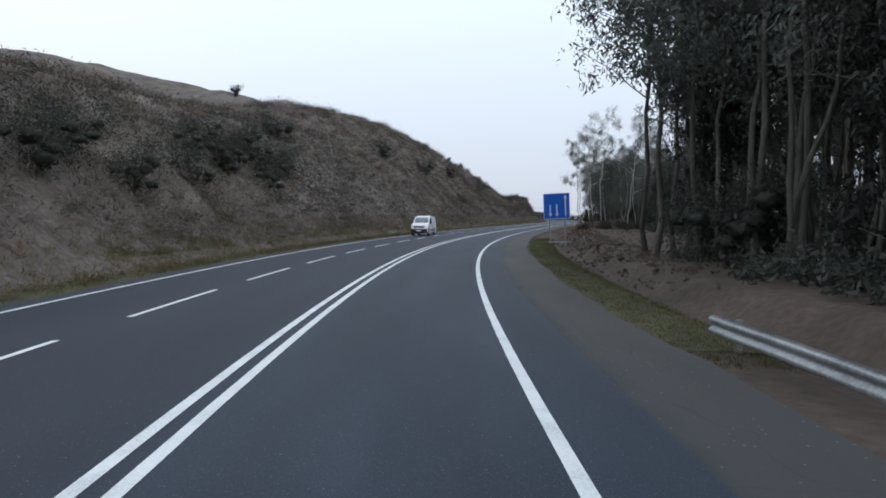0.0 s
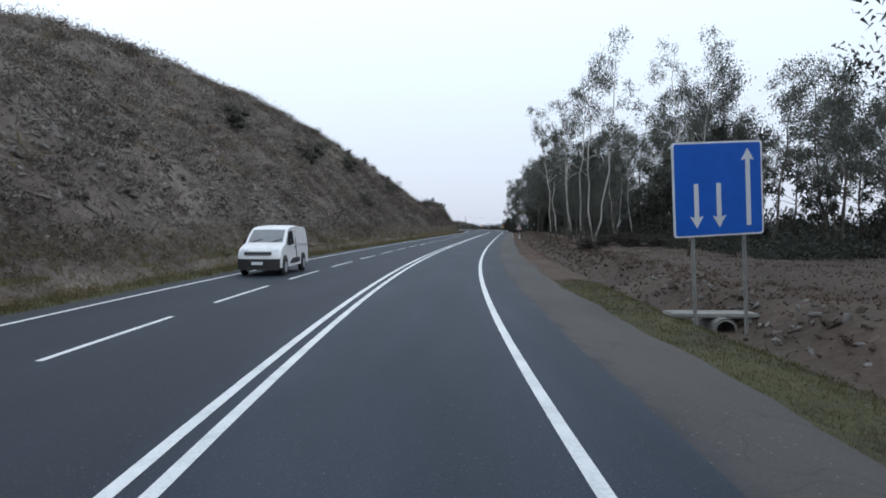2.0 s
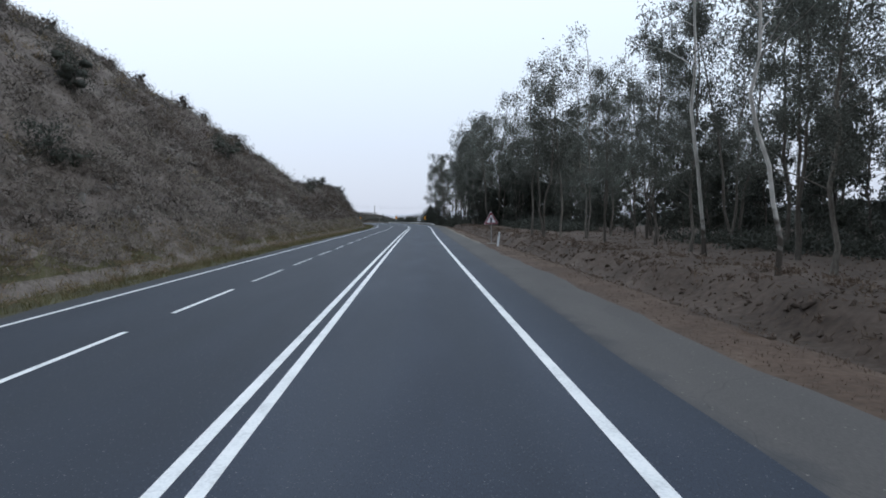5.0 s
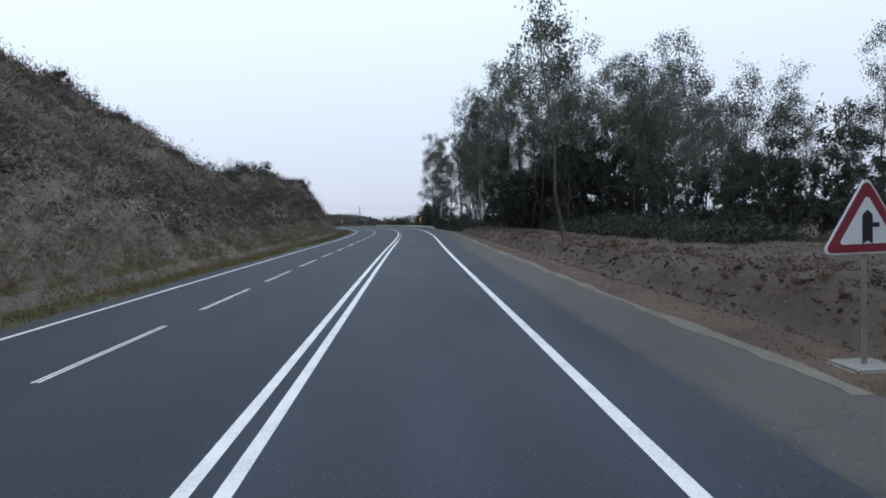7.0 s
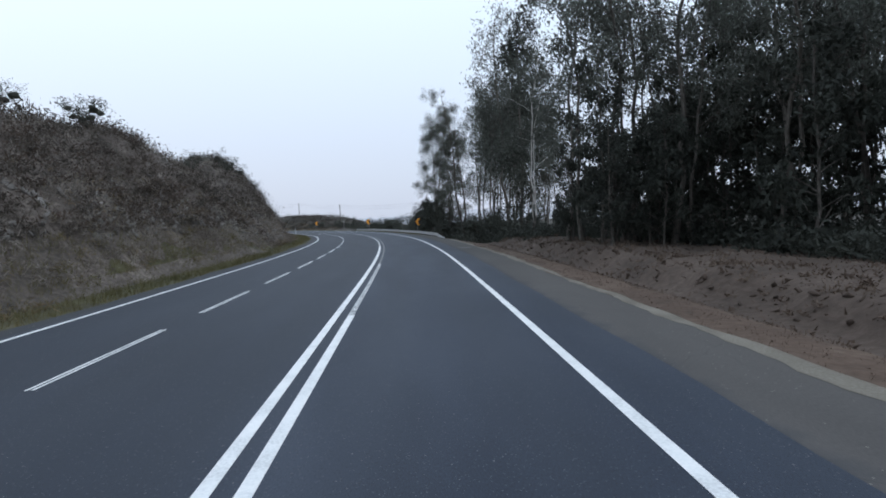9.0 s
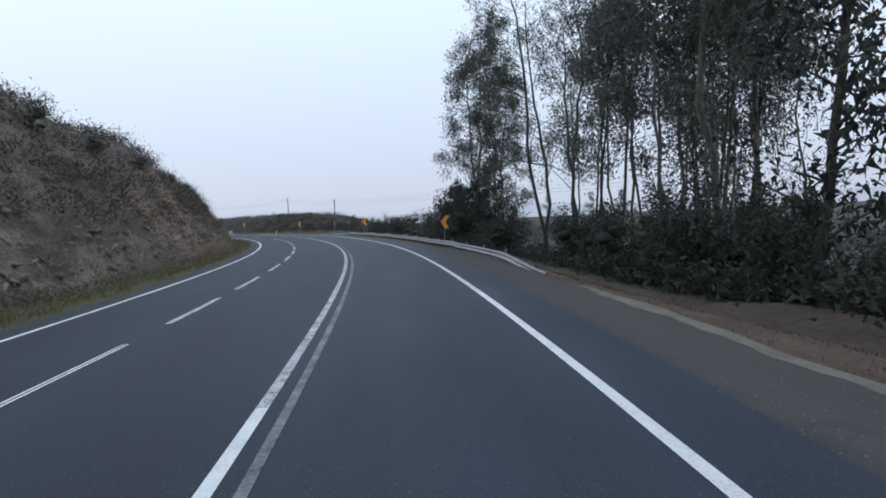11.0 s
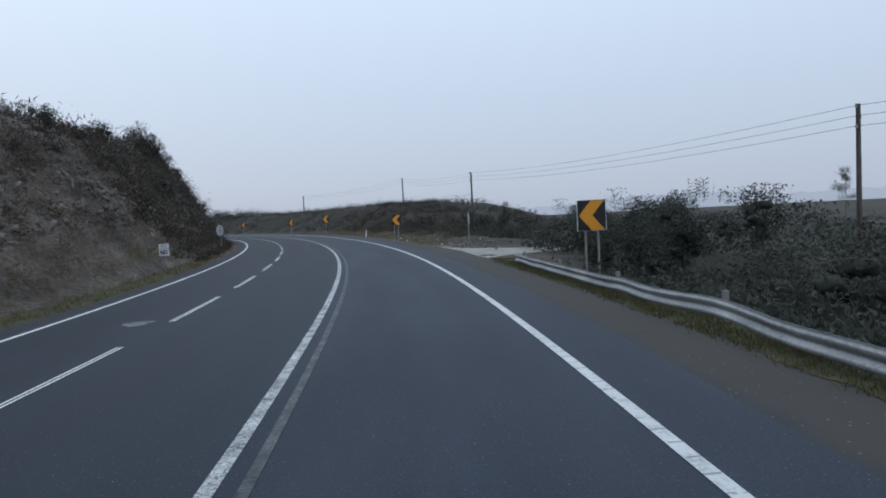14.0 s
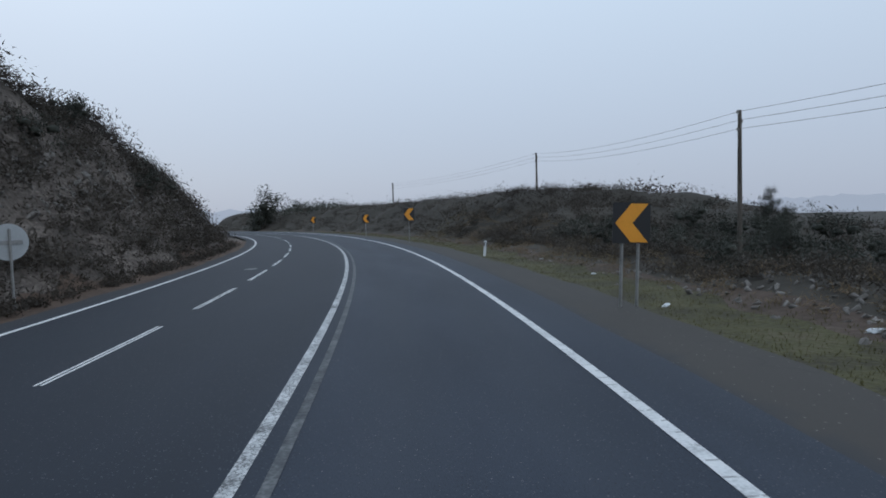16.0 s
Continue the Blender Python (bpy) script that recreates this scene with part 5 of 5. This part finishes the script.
def kilometre_marker():
    s, o = 286.5, -8.42
    g = land_at(s, o)
    ro = root("kilometre_marker", pose(*rp(s, o, 0), 0, 0, facing(s)) @ Matrix.Diagonal((0.76, 1, 0.94, 1)), "white kilometre marker of two stacked plates on a post", "road sign")
    for z0, z1, txt, size, col, lab in ((1.13, 1.36, "IC1", 0.2, GREYCON, "upper plate with road number"), (0.76, 1.1, "682", 0.29, SIGNBLACK, "lower plate with distance")):
        pl = part("plate", prism(bmesh.new(), [(x, z + (z0 + z1) / 2) for x, z in rounded(0.6, z1 - z0, 0.03, 2)], 0, 0.02), SIGNWHITE, ro, lab)
        cu = bpy.data.curves.new("digits", "FONT")
        cu.body, cu.size, cu.align_x, cu.align_y, cu.extrude, cu.offset = txt, size, "CENTER", "CENTER", 0.003, 0.006
        tx = new("digits", cu)
        me = bpy.data.meshes.new_from_object(tx.evaluated_get(bpy.context.evaluated_depsgraph_get()))
        bpy.data.objects.remove(tx)
        me.materials.append(col)
        ob = new("digits", me)
        ob.parent = pl
        ob.matrix_basis = pose(0, -0.006, (z0 + z1) / 2, 90, 0, 0)
    post(ro, 0, g - 0.3, 1.3, 0.03, 0.05)


def round_sign_back():
    s, o = 309.2, -8.27
    g = land_at(s, o)
    ro = root("round_sign", pose(*rp(s, o, 0), 0, 0, facing(s, 56)), "grey back of a round traffic sign on a thin post", "road sign")
    bm = bmesh.new()
    bmesh.ops.create_cone(bm, cap_ends=True, segments=40, radius1=0.45, radius2=0.45, depth=0.02, matrix=Matrix.Translation((0, 0.05, 1.62)) @ Matrix.Rotation(radians(90), 4, "X"))
    disc = part("disc", bm, SIGNBACK, ro)
    part("bracket", box(bmesh.new(), -0.3, 0.3, 0.015, 0.04, 1.56, 1.66, 0.005), STEELPOST, disc)
    post(ro, 0, g - 0.3, 1.95, 0.03, 0.0)


def side_road_sign():
    s, o = 293.8, 8.35
    g = land_at(s, o)
    ro = root("side_road_sign", pose(*rp(s, o, 0), 0, 0, facing(s, 69)), "pale eight-sided sign seen almost edge-on beside the track", "road sign")
    part("plate", prism(bmesh.new(), [(0.42 * math.cos(radians(22.5 + 45 * k)), 1.55 + 0.42 * math.sin(radians(22.5 + 45 * k))) for k in range(8)], 0, 0.02), SIGNBACK, ro)
    post(ro, 0, g - 0.3, 2.0, 0.045, 0.05, GREYCON)


lane_sign()
warning_sign()
kilometre_marker()
round_sign_back()
side_road_sign()


# ---- power line ----
POLES = [(240, 34, 5.2), (277.5, 20.1, 5.4), (319.0, 17.9, 6.46), (352.9, 23.2, 8.5), (388.8, 19.9, 7.7)]


def power_line():
    heads = []
    for s, o, top in POLES:
        g = land_at(s, o)
        p = rp(s, o, g)
        hgt = top - g
        ro = root("utility_pole", pose(*p, 0, 0, facing(s, 30)), "weathered wooden utility pole with insulators", "utility pole", "utility poles")
        v, f = tube([(0, 0, -0.5), (0, 0, hgt * 0.5), (0, 0, hgt)], [0.125, 0.105, 0.085], 10)
        thing("shaft", fast_mesh("shaft", v, f), WOOD, parent=ro)
        for k, z in enumerate((0.15, 0.55, 0.95)):
            bm = bmesh.new()
            box(bm, -0.02, 0.22 if k % 2 else -0.22, -0.02, 0.02, hgt - z - 0.02, hgt - z + 0.02)
            arm = part("bracket", bm, STEELPOST, ro)
            bm = bmesh.new()
            bmesh.ops.create_cone(bm, cap_ends=True, segments=10, radius1=0.06, radius2=0.03, depth=0.14, matrix=Matrix.Translation((0.22 if k % 2 else -0.22, 0, hgt - z + 0.08)))
            part("insulator", bm, GREYCON, arm, "grey insulator")
        heads.append([Vector((p.x, p.y, top - z + 0.1)) for z in (0.15, 0.55, 0.95)])
    for a, b in zip(heads, heads[1:]):
        for p, q in zip(a, b):
            t = np.linspace(0, 1, 16)
            pts = np.array(p)[None] * (1 - t)[:, None] + np.array(q)[None] * t[:, None]
            pts[:, 2] -= 0.5 * 4 * t * (1 - t)
            v, f = tube(pts, np.full(16, 0.009), 5)
            thing("power_cable", fast_mesh("power_cable", v, f), WIRE, "thin dark overhead power cable", "cable", "overhead cables")


power_line()


# ---- van ----
VANWHITE = plain("van_white_paint", (0.72, 0.73, 0.75), 0.25)
VANBLACK = plain("black_plastic", (0.02, 0.02, 0.022), 0.6)
VANGLASS = plain("dark_glass", (0.02, 0.024, 0.028), 0.06)
# windscreen base colour raised to imitate the sky reflected in it
SKYSHEENGLASS = plain("painted_sky_sheen_glass", (0.2, 0.215, 0.23), 0.08)
RUBBER = plain("tyre_rubber", (0.018, 0.018, 0.019), 0.85)
RIM = plain("wheel_steel", (0.42, 0.43, 0.44), 0.35, 0.5)
LAMP = plain("headlamp_lens", (0.6, 0.64, 0.68), 0.1)


def van():
    """A small white panel van; its nose points to -y."""
    s, o = 58.5, -5.1
    ro = root("panel_van", pose(*rp(s, o, 0), 0, 0, facing(s)) @ Matrix.Diagonal((0.9, 0.88, 1.05, 1)), "small white panel van with black bumper in the far lane", "van")
    prof = [(-2.2, 0.3), (-2.22, 0.62), (-2.16, 0.84), (-2.02, 0.98), (-1.75, 1.07), (-1.3, 1.16), (-0.95, 1.45), (-0.62, 1.7), (-0.4, 1.78), (0.0, 1.83), (0.8, 1.85), (1.9, 1.8), (2.12, 1.72), (2.18, 1.4), (2.2, 0.9), (2.2, 0.32), (0.0, 0.3)]

    def skin(x, y, z):
        """The body's surface: x from -1 to 1 across, at a point of the side outline."""
        taper = 1 - 0.13 * max(0.0, z - 0.95) / 0.85
        nose = 0.22 * abs(x) ** 3.5 * max(0.0, min(1.0, (-y - 0.9) / 1.2))
        return Vector((x * 0.92 * taper, y + nose, z - 0.07 * abs(x) ** 5 * max(0.0, z - 1.2)))

    bm = bmesh.new()
    rings = [[bm.verts.new(skin(x, y, z)) for y, z in prof] for x in np.linspace(-1, 1, 13)]
    for a, b in zip(rings, rings[1:]):
        for i in range(len(prof)):
            j = (i + 1) % len(prof)
            bm.faces.new((a[i], a[j], b[j], b[i]))
    bm.faces.new(rings[0])
    bm.faces.new(rings[-1][::-1])
    bmesh.ops.recalc_face_normals(bm, faces=bm.faces)
    body = part("body", bm, VANWHITE, ro)
    for p in body.data.polygons:
        p.use_smooth = len(p.vertices) == 4
    body.data.set_sharp_from_angle(angle=radians(38))

    def patch(name, grid, mat, out, lab="", thick=0.02):
        """A thin panel over a grid of points, proud of the body."""
        bm = bmesh.new()
        o_ = Vector(out).normalized()
        lo = [[bm.verts.new(p - o_ * 0.02) for p in row] for row in grid]
        hi = [[bm.verts.new(p + o_ * thick) for p in row] for row in grid]
        for L, flip in ((lo, 1), (hi, 0)):
            for r0, r1 in zip(L, L[1:]):
                for k in range(len(r0) - 1):
                    bm.faces.new((r0[k], r0[k + 1], r1[k + 1], r1[k]))
        rim = lambda L: L[0] + [r[-1] for r in L[1:]] + L[-1][-2::-1] + [r[0] for r in L[-2:0:-1]]
        a, b = rim(lo), rim(hi)
        for k in range(len(a)):
            m = (k + 1) % len(a)
            bm.faces.new((a[k], a[m], b[m], b[k]))
        bmesh.ops.recalc_face_normals(bm, faces=bm.faces)
        return part(name, bm, mat, ro, lab)

    ws = [(-1.24, 1.21), (-0.95, 1.45), (-0.66, 1.67)]
    patch("windscreen", [[skin(x, y, z) for x in np.linspace(-0.86, 0.86, 9)] for y, z in ws], SKYSHEENGLASS, (0, -0.65, 0.76), "sloping windscreen with sky sheen painted pale", 0.012)
    for sx in (-1, 1):
        rows = [[(-1.02, 1.14), (-0.5, 1.13), (-0.02, 1.12)], [(-0.85, 1.36), (-0.45, 1.38), (-0.02, 1.4)], [(-0.6, 1.62), (-0.35, 1.66), (-0.04, 1.68)]]
        patch("side_window", [[skin(sx, y, z) for y, z in r] for r in rows], VANGLASS, (sx, 0, 0), "dark side window", 0.008)
        patch("side_strip", [[skin(sx, y, z) for y in ys] for ys, z in (((-0.75, 0.0, 0.75), 0.4), ((-0.6, 0.0, 0.78), 0.5), ((-0.2, 0.2, 0.72), 0.6))], VANBLACK, (sx, 0, 0), "black plastic side guard", 0.015)
        patch("door_handle", [[skin(sx, y, z) for y in (0.06, 0.24)] for z in (0.98, 1.03)], VANBLACK, (sx, 0, 0), "black door handle", 0.03)
        patch("headlamp", [[skin(x * sx, y, z) for x in (0.5, 0.68, 0.86)] for y, z in ((-2.17, 0.8), (-2.09, 0.92), (-2.02, 0.98))], LAMP, (0, -1, 0.2), "clear headlamp", 0.012)
        bm = bmesh.new()
        box(bm, 0.98 * sx - 0.09, 0.98 * sx + 0.09, -0.98, -0.86, 1.1, 1.32, 0.035)
        part("mirror", bm, VANBLACK, ro, "black wing mirror")
        for y in (-1.38, 1.38):
            bm = bmesh.new()
            bmesh.ops.create_cone(bm, cap_ends=True, segments=24, radius1=0.39, radius2=0.39, depth=0.1, matrix=Matrix.Translation((0.875 * sx, y, 0.36)) @ Matrix.Rotation(radians(90), 4, "Y"))
            part("wheel_arch", bm, VANBLACK, ro, "dark wheel arch")
    bm = bmesh.new()
    a_ = [[skin(x, -2.22, z) + Vector((0, -0.03, 0)) for x in np.linspace(-0.98, 0.98, 9)] for z in (0.24, 0.34, 0.48, 0.63)]
    bm.free()
    patch("bumper", a_, VANBLACK, (0, -1, 0), "black front bumper", 0.02)
    patch("grille", [[skin(x, -2.2, q) for x in np.linspace(-0.62, 0.62, 7)] for q in (0.76, 0.9)], VANBLACK, (0, -1, 0), "dark grille slot", 0.012)
    for z in (0.78, 0.86):
        patch("grille_bar", [[skin(x, -2.2, q) for x in np.linspace(-0.6, 0.6, 7)] for q in (z, z + 0.022)], RIM, (0, -1, 0), "bright grille bar", 0.024)
    for x in (-0.55, 0.35):
        arm = [skin(x / 0.92, -1.26, 1.2), skin((x + 0.4) / 0.92, -1.12, 1.3)]
        patch("wiper", [[arm[0], arm[1]], [arm[0] + Vector((0, 0.02, 0.03)), arm[1] + Vector((0, 0.02, 0.03))]], VANBLACK, (0, -0.65, 0.76), "black windscreen wiper", 0.03)
    for sx in (-1, 1):
        patch("door_seam", [[skin(sx, y, z) for z in (0.4, 0.8, 1.2, 1.7)] for y in (0.3, 0.315)], VANBLACK, (sx, 0, 0), "dark door seam", 0.004)
        patch("slide_rail", [[skin(sx, y, z) for y in (0.7, 1.3, 2.05)] for z in (1.08, 1.11)], RIM, (sx, 0, 0), "sliding door rail", 0.006)
    part("number_plate", box(bmesh.new(), -0.24, 0.24, -2.3, -2.27, 0.42, 0.53, 0.004), SIGNWHITE, ro, "white number plate")
    for x in (-0.85, 0.85):
        for y in (-1.38, 1.38):
            w = new("wheel")
            w.parent = ro
            w.matrix_basis = pose(x, y, 0.32)
            v, f = [], []
            a = np.linspace(0, 2 * np.pi, 24, endpoint=False)
            prf = [(-0.1, 0.2), (-0.11, 0.29), (-0.08, 0.32), (0.08, 0.32), (0.11, 0.29), (0.1, 0.2)]
            for px, pr in prf:
                v += [(px, pr * math.cos(t), pr * math.sin(t)) for t in a]
            for i in range(len(prf)):
                for j in range(24):
                    k, m = (j + 1) % 24, (i + 1) % len(prf)
                    f.append((i * 24 + j, i * 24 + k, m * 24 + k, m * 24 + j))
            thing("tyre", fast_mesh("tyre", v, f), RUBBER, parent=w)
            bm = bmesh.new()
            bmesh.ops.create_cone(bm, cap_ends=True, segments=24, radius1=0.21, radius2=0.19, depth=0.225, matrix=Matrix.Rotation(radians(90), 4, "Y"))
            part("rim", bm, RIM, w, "steel wheel")


van()


# ---- small things ----
def side_track():
    """The pale concrete mouth of a side track, with broken edges, lying on the ground."""
    s = np.arange(281.4, 291.6, 0.15)
    u = np.linspace(0, 1, 22)
    S, U = np.meshgrid(s, u, indexing="ij")
    w = np.sin(s * 1.7) * 0.18 + np.sin(s * 4.1) * 0.1 + np.sin(s * 0.8 + 1) * 0.2
    far = np.interp(s, [281.4, 282.4, 283.4, 284.6, 285.8, 286.8, 287.6, 288.6, 289.7, 291.6], [5.8, 6.5, 7.8, 9.6, 11.2, 12.6, 12.8, 9.6, 7.2, 5.85]) + w * 0.7
    near = 5.68 + 0.12 * np.sin(s * 2.9) + 0.06 * np.sin(s * 7.3)
    O = near[:, None] + (far - near)[:, None] * U
    v = rps(S.ravel(), O.ravel(), land(S, O).ravel() + 0.02)
    n = len(u)
    i, j = np.meshgrid(np.arange(len(s) - 1), np.arange(n - 1), indexing="ij")
    f = np.stack([i * n + j, i * n + j + 1, (i + 1) * n + j + 1, (i + 1) * n + j], -1).reshape(-1, 4)
    thing("side_track", fast_mesh("side_track", v, f), CONCRETE, "pale broken concrete mouth of a side track", "track", kind="structure")


side_track()


def ground_patch(name, s, o, rs, ro, material, z, label, category, seed, lie=True):
    """A thin uneven-edged patch lying on the ground or the road."""
    r = np.random.default_rng(seed)
    a = np.linspace(0, 2 * np.pi, 48, endpoint=False)
    k = 1 + sum(r.normal(0, 0.16 / q ** 0.7) * np.sin(q * a + r.uniform(0, 6)) for q in range(1, 12))
    rings = np.linspace(0, 1, 7)[1:]
    S = np.concatenate([[s]] + [s + rs * q * k * np.cos(a) for q in rings])
    O = np.concatenate([[o]] + [o + ro * q * k * np.sin(a) for q in rings])
    v = rps(S, O, (land(S, O) if lie else 0 * S) + z)
    f = []
    for i in range(48):
        j = (i + 1) % 48
        f.append((0, 1 + j, 1 + i, 1 + i))
        for q in range(5):
            f.append((1 + q * 48 + i, 1 + q * 48 + j, 49 + q * 48 + j, 49 + q * 48 + i))
    bm = bmesh.new()
    vs = [bm.verts.new(p) for p in v]
    for q in f:
        bm.faces.new([vs[w] for w in dict.fromkeys(q)])
    bmesh.ops.recalc_face_normals(bm, faces=bm.faces)
    me = bpy.data.meshes.new(name)
    bm.to_mesh(me)
    bm.free()
    uv = me.uv_layers.new(name="along")
    for lp in me.loops:
        uv.data[lp.index].uv = (O[lp.vertex_index], S[lp.vertex_index])
    return thing(name, me, material, label, category, kind="structure")


ground_patch("gravel_patch", 292.6, 6.5, 2.2, 0.5, GRAVEL, 0.014, "pale gravel and broken concrete beside the track", "track", 21)
ground_patch("gravel_patch", 295.6, 7.6, 1.3, 0.35, GRAVEL, 0.014, "pale gravel washed over the verge", "track", 22)
ground_patch("asphalt_patch", 283.1, 6.35, 0.55, 0.4, SHOULDER, 0.03, "dark broken asphalt at the mouth of the track", "road patch", 11)
ground_patch("asphalt_patch", 196.6, 5.0, 0.32, 0.5, SIGNBLACK, 0.004, "dark patch on the shoulder asphalt", "road patch", 7, False)
ground_patch("paint_smear", 269.6, -4.2, 0.3, 0.3, FADED, 0.007, "white paint smear on the asphalt", "road marking", 8, False)
ground_patch("paint_smear", 318.9, -4.3, 0.3, 0.3, FADED, 0.007, "white paint smear on the asphalt", "road marking", 9, False)


def verge_slab():
    s, o = 168.2, -7.75
    ob = part("concrete_slab", box(bmesh.new(), -0.55, 0.55, -0.35, 0.35, -0.12, 0.1, 0.03), CONCRETE, None, "pale concrete drain slab in the grass verge")
    ob["category"] = "drain cover"
    ob.matrix_basis = pose(*rp(s, o, land_at(s, o)), 0, 0, facing(s, 8))


verge_slab()


def fallen_log(s, o, length, r, turn, label):
    g = land_at(s, o)
    rr = np.random.default_rng(int(s * 10))
    t = np.linspace(-0.5, 0.5, 8)
    path = np.stack([t * length, rr.normal(0, 0.06, 8), rr.normal(0, 0.03, 8)], -1)
    v, f = tube(path, r * (1 - 0.4 * (t + 0.5)) * rr.uniform(0.9, 1.1, 8), 9)
    ob = thing("fallen_log", fast_mesh("fallen_log", v, f), DARKBARK, label, "log", "fallen logs")
    ob.matrix_basis = pose(*rp(s, o, g + r * 0.7), 0, 0, facing(s, turn))


for s, o, ln, r, a in [(92.8, 12.6, 1.8, 0.26, 20), (91.4, 13.6, 2.4, 0.2, -25), (92.2, 15.4, 2.6, 0.2, 12), (89.6, 14.4, 1.6, 0.16, 50), (88.2, 16.8, 2.2, 0.18, -15), (90.4, 16.2, 1.9, 0.15, 65), (157.2, 11.6, 3.0, 0.07, 25), (146, 14, 1.2, 0.12, 0)]:
    fallen_log(s, o, ln, r, a, "dark fallen log lying on the forest floor")


def culvert():
    s, o = 48.2, 8.2
    g = land_at(s, o)
    ro = root("culvert", pose(*rp(s, o, 0), 0, 0, facing(s)), "small concrete culvert with slab and pipe mouth", "culvert")
    part("slab", box(bmesh.new(), -0.9, 1.1, -0.35, 0.3, g + 0.28, g + 0.38, 0.03), GREYCON, ro)
    v, f = tube([(0.2, -0.6, g + 0.05), (0.2, 0.6, g + 0.05)], [0.27, 0.27], 16)
    v2, f2 = tube([(0.2, -0.6, g + 0.05), (0.2, 0.6, g + 0.05)], [0.21, 0.21], 16)
    vv, ff = gather([(v, f), (v2, f2[:, ::-1])])
    rim = np.array([(k, (k + 1) % 16, len(v) + (k + 1) % 16, len(v) + k) for k in range(16)])
    thing("pipe", fast_mesh("pipe", vv, np.concatenate([ff, rim])), GREYCON, parent=ro)
    for x in (-0.75, 0.85):
        part("side_wall", box(bmesh.new(), x - 0.08, x + 0.08, -0.3, 0.3, g - 0.4, g + 0.28, 0.02), GREYCON, ro)


culvert()


def scrap(s, o, size, mat, label, seed):
    """A crumpled piece of litter."""
    r = np.random.default_rng(seed)
    bm = bmesh.new()
    bmesh.ops.create_icosphere(bm, subdivisions=2, radius=1)
    for v in bm.verts:
        v.co = Vector((v.co.x * size, v.co.y * size * 0.5, v.co.z * size * 0.28)) * r.uniform(0.75, 1.25)
    ob = part("litter_piece", bm, mat, None, label)
    ob["category"], ob["group"] = "litter", "roadside litter"
    ob.matrix_basis = pose(*rp(s, o, land_at(s, o) + size * 0.2), r.uniform(-10, 10), r.uniform(-10, 10), r.uniform(0, 360))


for k, (s, o, z) in enumerate([(267.5, 5.95, 0.16), (282.2, 6.1, 0.12), (271.9, 5.75, 0.12), (302, 8.2, 0.16), (312, 7.6, 0.12), (296, 7.0, 0.14), (318.5, 8.0, 0.12), (305.5, 6.6, 0.14)]):
    scrap(s, o, z, SIGNWHITE, "crumpled white plastic litter on the verge", k)
for k, (s, o, z) in enumerate([(137, 6.0, 0.09), (150.5, 9.0, 0.14), (118, 9.6, 0.12)]):
    scrap(s, o, z, ROCK, "small loose stone on the verge", 40 + k)


# ---- far distance ----
def far_hills():
    """Misty woods and hills a kilometre off, all round, their haze put in as a glow."""
    m = bpy.data.materials.new("haze_glow_distance")
    m.use_nodes = True
    n, l = m.node_tree.nodes, m.node_tree.links
    b = n["Principled BSDF"]
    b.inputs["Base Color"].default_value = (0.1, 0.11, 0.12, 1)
    # grey-blue emission stands in for haze; the hills are no light source
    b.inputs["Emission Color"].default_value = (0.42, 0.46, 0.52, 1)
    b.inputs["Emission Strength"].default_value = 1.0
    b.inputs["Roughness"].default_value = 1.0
    r = np.random.default_rng(77)
    a = np.linspace(0, 2 * np.pi, 721)
    top = 14 + 7 * np.sin(3 * a + 1) + 5 * np.sin(7 * a) + 3 * np.sin(17 * a + 2) + r.normal(0, 1.6, 721)
    top[-1] = top[0]
    cx, cy = float(np.interp(200, SG, CX)), float(np.interp(200, SG, CY))
    R = 1100
    lo = np.stack([cx + R * np.cos(a), cy + R * np.sin(a), 0 * a - 12], -1)
    hi = np.stack([cx + R * np.cos(a), cy + R * np.sin(a), top], -1)
    i = np.arange(720)
    f = np.stack([i, i + 1, 721 + i + 1, 721 + i], -1)
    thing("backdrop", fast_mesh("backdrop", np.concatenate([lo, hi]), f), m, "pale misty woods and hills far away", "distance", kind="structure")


far_hills()

# the models from which the copies were taken leave the scene
for ob in MODELS:
    for ch in list(ob.children_recursive) + [ob]:
        bpy.data.objects.remove(ch)
